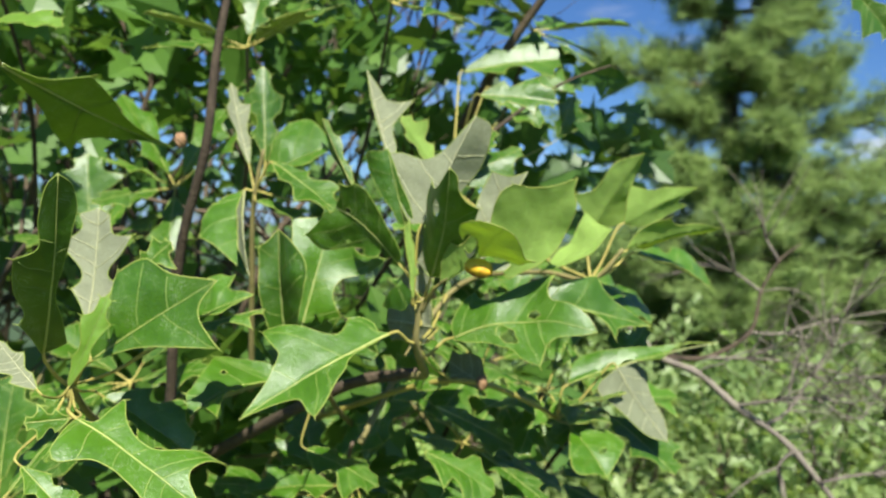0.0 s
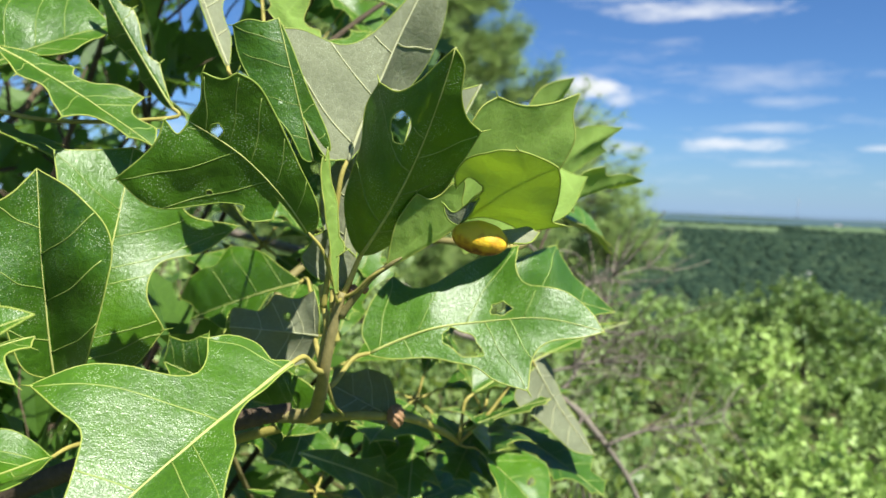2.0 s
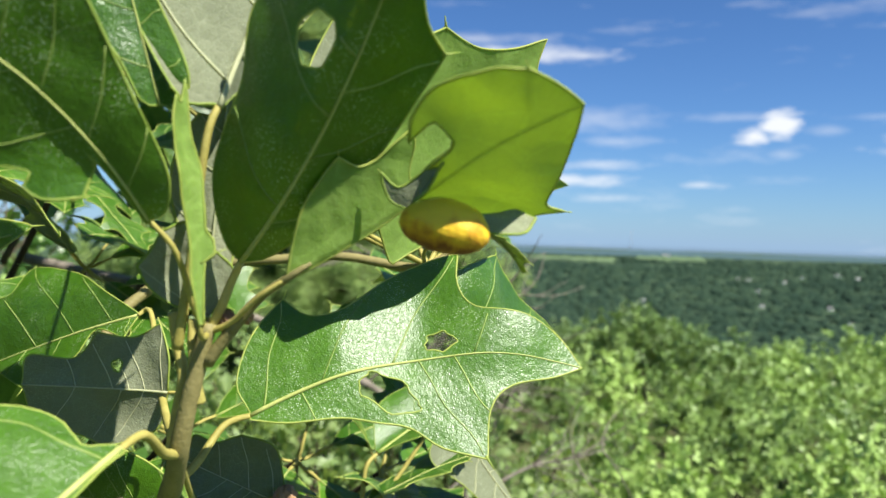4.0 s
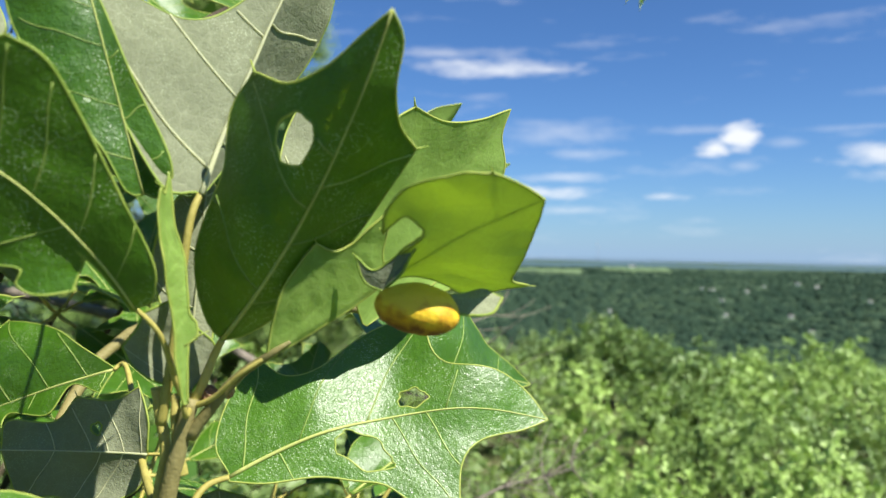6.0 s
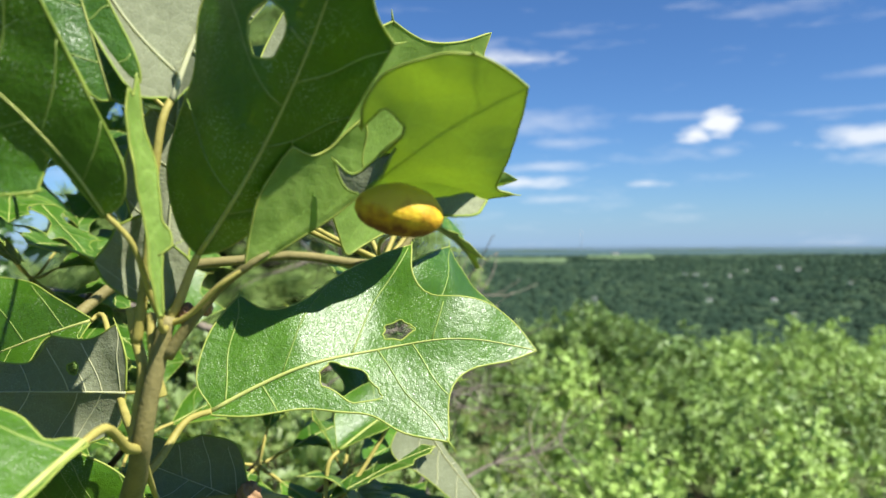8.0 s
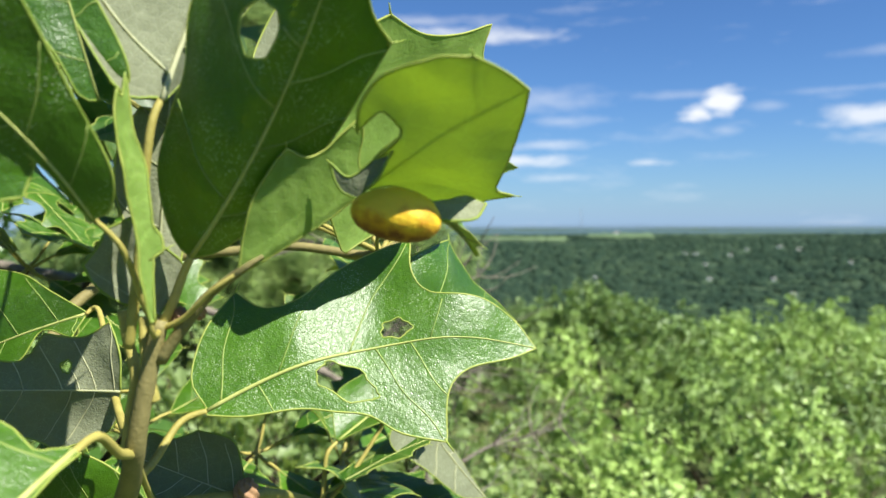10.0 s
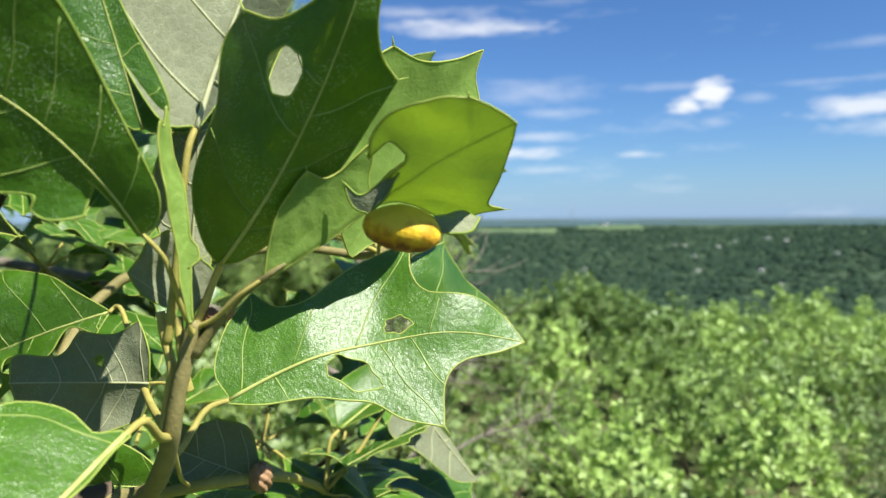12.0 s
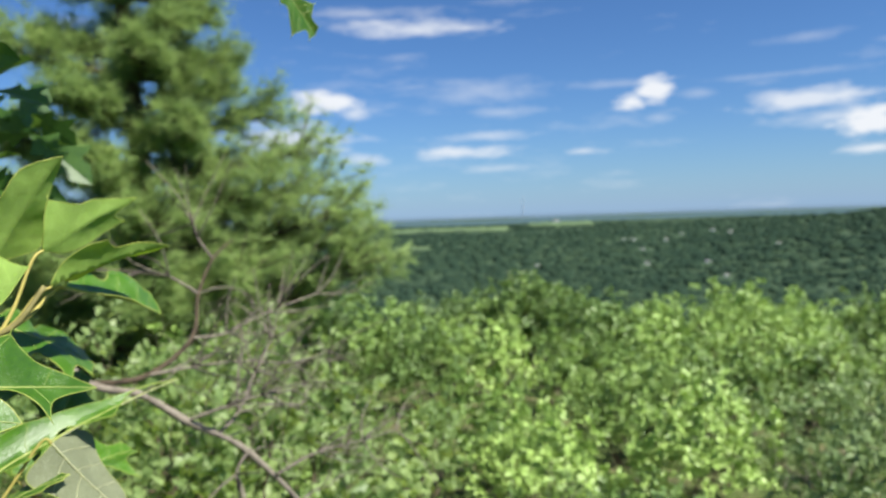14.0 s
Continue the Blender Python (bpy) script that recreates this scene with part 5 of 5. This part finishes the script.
# ---- pine ----
def pine_tree(at, seed, height, spread):
    r = random.Random(seed)
    ob = empty("pine_tree", at, "tall pitch pine with bushy needle tufts and bare inner twigs", "tree")
    trunk = spline([(0, 0, -0.3), (0.08, 0.03, height * 0.3), (-0.05, 0.06, height * 0.6), (0.02, 0, height)], 8)
    v, f = tube(trunk, [0.16 * (1 - 0.85 * i / (len(trunk) - 1)) for i in range(len(trunk))], 10)
    put("trunk", mesh_of("trunk", v, f, [PINE_BARK]), ob)
    tufts = []
    # long tiers towards the open valley: height, heading, reach
    tiers = [(1.35, -14, 2.35), (1.55, -30, 2.25), (1.85, -20, 2.2), (2.15, -38, 2.0), (2.45, -16, 1.9), (2.9, -28, 1.65), (3.4, -18, 1.35), (3.95, -30, 0.9), (4.5, -20, 0.7), (3.2, 160, 1.5), (4.0, 175, 1.3), (5.0, 165, 1.1)]
    for i in range(52 + len(tiers)):
        h = height * (0.13 + 0.85 * (min(0.99, (i + r.random()) / 52)) ** 1.5)
        a = i * 2.4 + r.uniform(-0.4, 0.4)
        s = h / height
        reach = spread * (0.76 - 0.85 * s if s < 0.45 else 0.31 - 0.42 * (s - 0.45)) * r.uniform(0.7, 1.1)
        if i >= 52:
            h, a, reach = tiers[i - 52]
            a, s = radians(a), h / height
        d = Vector((math.cos(a), math.sin(a), 0))
        side = Vector((-d.y, d.x, 0))
        o = Vector((0, 0, h))
        pts = [o, o + d * reach * 0.35 + Vector((0, 0, 0.02 * reach)), o + d * reach * 0.7 + side * r.uniform(-0.2, 0.2) + Vector((0, 0, 0.07 * reach)), o + d * reach + Vector((0, 0, 0.16 * reach))]
        line = spline(pts, 4)
        k = len(line) - 1
        v, f = [], []
        tube(line, [0.035 * (1 - 0.85 * j / k) for j in range(k + 1)], 5, v, f)
        for j in range(2, k + 1):
            for q in range(5):
                g = (d * r.uniform(0.2, 1) + side * r.uniform(-1, 1) + Vector((0, 0, r.uniform(-0.1, 0.9)))).normalized()
                ln = reach * r.uniform(0.14, 0.36)
                e = line[j] + g * ln
                k0 = len(v)
                f.append((j * 5, k0, k0 + 1))
                tube([line[j], line[j].lerp(e, 0.5) + Vector((0, 0, -0.02)), e], [0.011, 0.008, 0.004], 4, v, f)
                tufts += [(e, g), (line[j].lerp(e, 0.72), g)] + [(line[j].lerp(e, 0.45), g)] * (r.random() < 0.3)
                for _ in range(2 if s < 0.5 else 1):
                    g2 = (g + rnd_dir(r, 0.4) * 0.9).normalized()
                    e2 = line[j].lerp(e, r.uniform(0.5, 1)) + g2 * 0.16
                    tufts.append((e2, g2))
        put("limb", mesh_of("limb", v, f, [PINE_BARK]), ob)
    nv, nf = [], []
    for p, g in tufts:
        for j in range(22):
            d = (g * 0.75 + rnd_dir(r, 0.12)).normalized()
            ln = r.uniform(0.11, 0.20)
            s = d.orthogonal().normalized() * 0.0048
            b = p + rnd_dir(r) * 0.025
            k = len(nv)
            nv += [b - s, b + s, b + d * ln]
            nf.append((k, k + 1, k + 2))
    tagged(put("needles", mesh_of("needles", nv, nf, [NEEDLE], None, False), ob), "tufts of green pine needles", kind="stuff")
    return ob


PINE_AZ, PINE_R = radians(22.2), 8.6
px, py = PINE_R * math.sin(PINE_AZ), PINE_R * math.cos(PINE_AZ)
pine_tree((px, py, ground_z(px, py)), 5, 8.2, 2.6)


# ---- bushes on the slope ----
def bush(name, seed, size, mat, shape, leaf, count, label, twigs=BARK, bare=0.0, flat=0.9, fork=2):
    """A mound of leaves over forked stems; lumps and gaps from noise."""
    r = random.Random(seed)
    ob = empty(name, (0, 0, 0), label, "bush", "bushes on the slope")
    ends = []
    for i in range(6):
        v, f = [], []
        a = i * 1.05 + r.uniform(-0.2, 0.2)
        d = Vector((math.cos(a) * r.uniform(0.3, 1.0), math.sin(a) * r.uniform(0.3, 1.0), 0.8))
        limbs(r, (0.1 * math.cos(a), 0.1 * math.sin(a), -0.08), d, size * r.uniform(0.36, 0.46), 0.011 * size, fork, v, f, ends, 0.8, 0.35, 3)
        put("stem", mesh_of("stem", v, f, [twigs]), ob)
    rows = []
    while len(rows) < count:
        d = rnd_dir(r, 0.15)
        if d.z < -0.25:
            continue
        lump = 0.72 + 0.50 * noise.noise(d * 1.9 + Vector((seed, 0, 0))) + 0.58 * noise.noise(d * 4.8 + Vector((0, seed, 0)))
        if noise.noise(d * 6.0 + Vector((0, 0, seed))) < -0.32 + bare:
            continue
        p = d * size * 0.72 * lump * r.random() ** 0.22
        p = Vector((p.x, p.y, 0.30 * size + p.z * flat))
        if p.z < 0.02:
            continue
        # a leafy shoot tip: a tuft of leaves round one point
        for j in range(15):
            g = (d * 0.55 + rnd_dir(r, 0.25)).normalized()
            rows.append((p + g * leaf * 0.25 + rnd_dir(r) * leaf * r.uniform(0, 0.9), g, d * 0.9 + Vector((0, 0, 0.4)) + rnd_dir(r) * 0.7, leaf * r.uniform(0.7, 1.35)))
    foliage("leaves", rows, shape, mat, ob, (0, 0, 0), "dense small leaves")
    return ob


NEAR = [bush("green_bush", 21, 1.2, BUSH_LEAF, SMALL_SHAPE, 0.046, 4600, "rounded green bush with dense small leaves"),
        bush("oak_bush", 22, 1.1, BUSH_LEAF_LIME, LOBED_SHAPE, 0.062, 2500, "low bright green scrub oak bush"),
        bush("dull_bush", 23, 1.15, BUSH_LEAF_GREY, SMALL_SHAPE, 0.040, 3200, "grey-green bush with bare grey twigs", BARK_DEAD, 0.22),
        bush("oak_bush", 24, 1.2, BUSH_LEAF, LOBED_SHAPE, 0.060, 2600, "green scrub oak bush with open twigs", BARK_DEAD, 0.1)]
FAR = [bush("green_bush", 31, 1.2, BUSH_LEAF, SMALL_SHAPE, 0.062, 2600, "rounded green bush with dense small leaves", fork=1),
       bush("oak_bush", 32, 1.1, BUSH_LEAF_LIME, SMALL_SHAPE, 0.068, 2300, "low bright green scrub oak bush", fork=1),
       bush("dull_bush", 33, 1.15, BUSH_LEAF_GREY, SMALL_SHAPE, 0.06, 1800, "grey-green bush with bare grey twigs", BARK_DEAD, 0.22, fork=1),
       bush("oak_bush", 34, 1.2, BUSH_LEAF, SMALL_SHAPE, 0.068, 2400, "green scrub oak bush with open twigs", BARK_DEAD, 0.1, fork=1)]


def place(kind, x, y, s, turn, tall=1.0):
    c = copy_thing(kind, pose(x, y, ground_z(x, y), 0, 0, turn))
    c.scale = (s, s, s * tall)
    return c


def polar(az, rr):
    return rr * math.sin(radians(az)), rr * math.cos(radians(az))


def scatter():
    r = random.Random(77)
    spots = []
    bare = [(*polar(51, 13), 1.5), (*polar(55, 7.8), 0.9), (*polar(65.5, 8.2), 1.0), (*polar(42, 7), 0.8), (*polar(60, 9), 0.8)]
    # taller ones on the brow and by the pine: azimuth, distance, kind, size
    for az, rr, k, s in ((49.5, 17, 0, 1.75), (51.6, 16.6, 0, 1.7), (56, 11.4, 0, 1.35), (58.5, 11.8, 1, 1.2), (42, 9.2, 0, 1.15), (47.5, 10.5, 1, 1.05), (53.5, 9.0, 1, 0.85), (58, 6.6, 0, 0.95), (62, 5.4, 1, 0.8), (47, 5.6, 1, 0.85), (51, 4.6, 1, 0.75), (72, 6.4, 2, 0.9), (66, 6.6, 2, 0.7), (46.5, 17, 0, 1.45), (43.5, 16, 2, 1.4), (66, 14, 1, 1.35), (61.5, 10, 1, 1.15), (68.5, 9.5, 1, 1.15),
                         (30, 11, 0, 1.6), (35, 10, 3, 1.5), (38, 11.5, 0, 1.5), (22, 10.5, 0, 1.7), (15, 9, 3, 1.7), (9, 8, 0, 1.8), (26, 13, 0, 1.9), (18, 13, 3, 2.0), (12, 13, 0, 2.0), (5, 12, 3, 2.0), (-2, 10, 0, 2.0), (30, 15, 3, 1.9), (35, 14, 0, 1.7), (75, 16, 0, 1.4), (80, 15, 3, 1.4)):
        x, y = polar(az, rr)
        spots.append((x, y))
        place((NEAR if rr < 10 else FAR)[k], x, y, s, r.uniform(0, 360), r.uniform(0.9, 1.1))
    for i in range(3000):
        rr = 2.2 + 25 * r.random() ** 1.4
        az = r.uniform(-42, 98)
        x, y = polar(az, rr)
        if 40 < az < 44 and rr < 6 or rr < 2.9 and az > 44 or az < -12 and rr > 7:
            continue
        if any((x - a) ** 2 + (y - b) ** 2 < c * c for a, b, c in bare):
            continue
        gap = 0.80 + 0.09 * rr if rr < 6 and az > 10 else 1.02 + 0.055 * rr
        if any((x - a) ** 2 + (y - b) ** 2 < gap * gap for a, b in spots):
            continue
        spots.append((x, y))
        big = noise.noise((x * 0.35, y * 0.35, 9.0))
        s = (0.95 + 0.8 * big) * r.uniform(0.6, 1.45)
        s = min(max(s, 0.62), 0.42 + 0.10 * rr)
        kind = (NEAR if rr < 10 else FAR)[r.choice((0, 1, 1, 2, 3, 1) if big > -0.1 else (0, 0, 2, 3))]
        place(kind, x, y, s * 1.05, r.uniform(0, 360), r.uniform(0.8, 1.2))
    # an open lime-green sapling with dark forks
    for az, rr, h, seed in ((65.5, 8.6, 1.15, 91), (70, 8.9, 0.95, 92)):
        x, y = polar(az, rr)
        oak_behind((x, y, ground_z(x, y)), seed, 3, h, "open young oak with dark forking stems", 120, BUSH_LEAF_LIME, 3, 0.07)
    # the tallest bushes on the brow, one dark and dense, one lime
    for mat, size, az, rr, label in ((BUSH_LEAF_DARK, 2.35, 50.6, 17, "tall dark green dense bush on the brow"), (BUSH_LEAF_LIME, 1.9, 66.8, 13.2, "tall lime-green bush on the brow")):
        x, y = polar(az, rr)
        tall = bush("green_bush", int(az), size, mat, SMALL_SHAPE, 0.07, 6000, label, fork=1)
        tall.location = (x, y, ground_z(x, y))
    # the patterns themselves stand on the slope too
    for kind, (az, rr) in zip(NEAR + FAR, ((56, 9.2), (60, 8.2), (71, 9), (64, 7.8), (56, 20), (60, 21.5), (71, 19), (64, 23))):
        x, y = polar(az, rr)
        kind.location = (x, y, ground_z(x, y))


scatter()

# ---- lowland: houses, fields, a mast, woods beyond counting, far hills ----
EYE = Vector((0.1, 0.2, 1.66))


def on_ground(az, el):
    """The lowland point seen in that direction."""
    rr = 620.0
    while rr < 4600:
        x, y = polar(az, rr)
        if ground_z(x, y) > EYE.z + rr * math.tan(radians(el)):
            break
        rr += 6
    return x, y, ground_z(x, y), rr


WALL_WHITE = simple("white_siding", (0.62, 0.61, 0.58), (0.80, 0.79, 0.76), 0.6, 0.7, 0.1, 0.02)
ROOF_GREY = simple("grey_shingles", (0.16, 0.15, 0.15), (0.30, 0.29, 0.28), 0.8, 0.85, 0.3, 0.05)
PANE = simple("dark_window", (0.03, 0.035, 0.04), (0.06, 0.065, 0.07), 0.5, 0.15, 0.0)
FIELD = simple("mown_field", (0.075, 0.125, 0.05), (0.115, 0.165, 0.07), 0.01, 0.95, 0.3, 0.3)
STEEL = simple("galvanised_steel", (0.30, 0.31, 0.32), (0.42, 0.43, 0.44), 2.0, 0.5, 0.1, 0.01)
CLEAR = []


def box(cx, cy, cz, sx, sy, sz):
    v = [(cx + i * sx / 2, cy + j * sy / 2, cz + k * sz / 2) for k in (-1, 1) for j in (-1, 1) for i in (-1, 1)]
    return v, [(0, 2, 3, 1), (4, 5, 7, 6), (0, 1, 5, 4), (2, 6, 7, 3), (0, 4, 6, 2), (1, 3, 7, 5)]


def house(az, el, w, d, h, turn):
    x, y, z, rr = on_ground(az, el)
    CLEAR.append((x, y, az, rr, 0.6 * w + 8))
    w, d, h = w * 0.5, d * 0.5, h * 0.6
    ob = empty("house", (x, y, z), "small white house with a grey roof among the trees", "house", "houses in the lowland")
    ob.rotation_euler = (0, 0, radians(turn - az))
    v, f = box(0, 0, h / 2, w, d, h)
    put("wall", mesh_of("wall", v, f, [WALL_WHITE], None, False), ob)
    p = h * 0.55
    v = [(-w / 2 - 0.5, -d / 2 - 0.5, h), (w / 2 + 0.5, -d / 2 - 0.5, h), (w / 2 + 0.5, d / 2 + 0.5, h), (-w / 2 - 0.5, d / 2 + 0.5, h), (-w / 2 - 0.5, 0, h + p), (w / 2 + 0.5, 0, h + p)]
    put("roof", mesh_of("roof", v, [(0, 1, 5, 4), (2, 3, 4, 5), (0, 4, 3), (1, 2, 5), (3, 2, 1, 0)], [ROOF_GREY], None, False), ob)
    for i in range(max(2, int(w / 6))):
        cx = -w / 2 + (i + 0.5) * w / max(2, int(w / 6))
        v, f = box(cx, -d / 2 - 0.05, h * 0.55, 1.6, 0.2, 1.8)
        put("window", mesh_of("window", v, f, [PANE], None, False), ob)


for row in ((59.9, -4.4, 17, 9, 5, 8), (64.2, -4.3, 15, 9, 6, -15), (58.9, -2.55, 24, 11, 6, 10), (58.2, -2.5, 18, 10, 6, -10), (61.3, -2.6, 16, 9, 6, 20),
            (64.6, -1.95, 26, 12, 7, 0), (65.8, -2.1, 20, 10, 7, 25), (65.5, -5.3, 12, 8, 5, 30), (59.6, -3.3, 14, 9, 5, -20),
            (53.2, -0.95, 60, 20, 9, 0), (51.6, -4.4, 12, 8, 5, 10), (69.0, -3.0, 15, 9, 6, 12), (62.4, -2.2, 17, 9, 6, -5)):
    house(*row)


def field(az0, az1, el0, el1, label):
    """A mown patch that lies on the lowland."""
    r0, r1 = on_ground((az0 + az1) / 2, el0)[3], on_ground((az0 + az1) / 2, el1)[3]
    verts, faces = [], []
    for i in range(9):
        for j in range(25):
            wob = 0.9 * (r1 - r0) * noise.noise((j * 0.4, az0, 0))
            x, y = polar(az0 + (az1 - az0) * j / 24, r0 + (r1 - r0) * i / 8 + wob)
            verts.append((x, y, ground_z(x, y) + 1.2))
    for i in range(8):
        for j in range(24):
            a = i * 25 + j
            faces.append((a, a + 1, a + 26, a + 25))
    CLEAR.append((0, 0, (az0 + az1) / 2, (r0 + r1) / 2, -1))
    FIELDS.append((az0, az1, r0, r1))
    tagged(put("field", mesh_of("field", verts, faces, [FIELD])), label, "field", "fields in the lowland")


FIELDS = []
field(40.5, 49.5, -1.55, -1.25, "long pale green mown field between woods")
field(51.0, 56.0, -1.30, -1.0, "pale green hillside field between woods")
field(40.5, 43.5, -2.85, -2.65, "narrow pale clearing in the woods")

mx, my, mz, mr = on_ground(50.6, -0.75)
mast = empty("radio_mast", (mx, my, mz), "thin grey lattice radio mast on the skyline", "mast")
mh = mr * math.tan(radians(1.75))
for k in range(3):
    a = k * 2.094
    v, f = tube([(2.2 * math.cos(a), 2.2 * math.sin(a), 0), (0.5 * math.cos(a), 0.5 * math.sin(a), mh)], [0.5, 0.35], 5)
    put("leg", mesh_of("leg", v, f, [STEEL]), mast)
for k in range(12):
    v, f = tube([(2.0 * math.cos(k * 2.094), 2.0 * math.sin(k * 2.094), mh * k / 12), (1.4 * math.cos(k * 2.094 + 2.094), 1.4 * math.sin(k * 2.094 + 2.094), mh * (k + 1) / 12)], [0.25, 0.25], 4)
    put("brace", mesh_of("brace", v, f, [STEEL]), mast)


def woods():
    r = random.Random(5)
    forms = {}
    for level in (1, 2):
        bm = bmesh.new()
        bmesh.ops.create_icosphere(bm, subdivisions=level, radius=1.0)
        base = np.array([v.co[:] for v in bm.verts])
        tri = np.array([[v.index for v in q.verts] for q in bm.faces if q.calc_center_median().z > -0.2])
        bm.free()
        for i in range(12):
            k = np.array([1 + 0.42 * noise.noise(Vector(b) * 1.9 + Vector((i * 7, 0, 0))) + 0.2 * noise.noise(Vector(b) * 4.5 + Vector((i * 3, 2, 0))) for b in base])
            forms[level, i] = (base * k[:, None], tri)
    verts, faces, count = [], [], 0
    for i in range(23500):
        rr = 640 * (3400 / 640) ** (r.random() ** 0.75)
        az = r.uniform(16, 82)
        x, y = polar(az, rr)
        if any(a0 < az < a1 and r0 - 15 < rr < r1 + 10 for a0, a1, r0, r1 in FIELDS):
            continue
        if any(abs(az - ha) * 0.01745 * hr < hw * 0.8 and hr - 70 < rr < hr + hw for hx, hy, ha, hr, hw in CLEAR):
            continue
        s = (4.0 + 7.0 * r.random() ** 1.5) * (1 if rr < 1400 else 1.35)
        form, tri = forms[2 if rr < 1000 else 1, i % 12]
        verts.append(form * (s, s, s * 0.6) + (x, y, ground_z(x, y) - s * 0.06 + 5.0 * noise.noise((x * 0.02, y * 0.02, 0))))
        faces.append(tri + count)
        count += len(form)
    verts, faces = np.concatenate(verts), np.concatenate(faces)
    m, n = material("far_crowns")
    co = n.add("ShaderNodeTexCoord").outputs["Object"]
    isl = n.add("ShaderNodeNewGeometry").outputs["Random Per Island"]
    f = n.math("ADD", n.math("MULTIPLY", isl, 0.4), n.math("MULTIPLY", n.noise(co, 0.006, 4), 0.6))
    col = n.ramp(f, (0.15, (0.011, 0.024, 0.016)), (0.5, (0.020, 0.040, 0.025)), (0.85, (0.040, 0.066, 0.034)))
    bmp = n.add("ShaderNodeBump", {"Strength": 0.6, "Distance": 1.2, "Height": n.noise(co, 0.7, 4)})
    finish(m, n, n.add("ShaderNodeBsdfPrincipled", {"Base Color": col, "Roughness": 0.95, "Normal": bmp.outputs[0], "Specular IOR Level": 0.05}).outputs[0])
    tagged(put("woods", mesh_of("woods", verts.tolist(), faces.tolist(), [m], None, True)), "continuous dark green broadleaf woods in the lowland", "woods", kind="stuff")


woods()


def far_hills(rr, crest, rough, colour, seed, label):
    """A plain band of hills where the lowland meets the sky, haze painted in."""
    verts, faces = [], []
    for i in range(241):
        az = -30 + 150 * i / 240
        x, y = polar(az, rr)
        top = 1.6 - rr * math.tan(radians(crest)) + rough * noise.noise((az * 0.16, seed, 0)) + 0.5 * rough * noise.noise((az * 0.7, 4, seed))
        verts += [(x, y, -110), (x, y, top)]
    for i in range(240):
        a = i * 2
        faces.append((a, a + 2, a + 3, a + 1))
    m, n = material("painted_haze")
    # distance haze put into an emissive colour; the band glows by itself
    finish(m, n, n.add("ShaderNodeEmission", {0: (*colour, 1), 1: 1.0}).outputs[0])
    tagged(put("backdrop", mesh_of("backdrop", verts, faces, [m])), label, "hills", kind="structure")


far_hills(4400, 0.30, 7, (0.135, 0.20, 0.28), 1, "hills on the horizon, blue haze painted as a glow")
far_hills(3600, 0.62, 8, (0.075, 0.125, 0.145), 7, "low ridge before the horizon, blue-green haze painted as a glow")
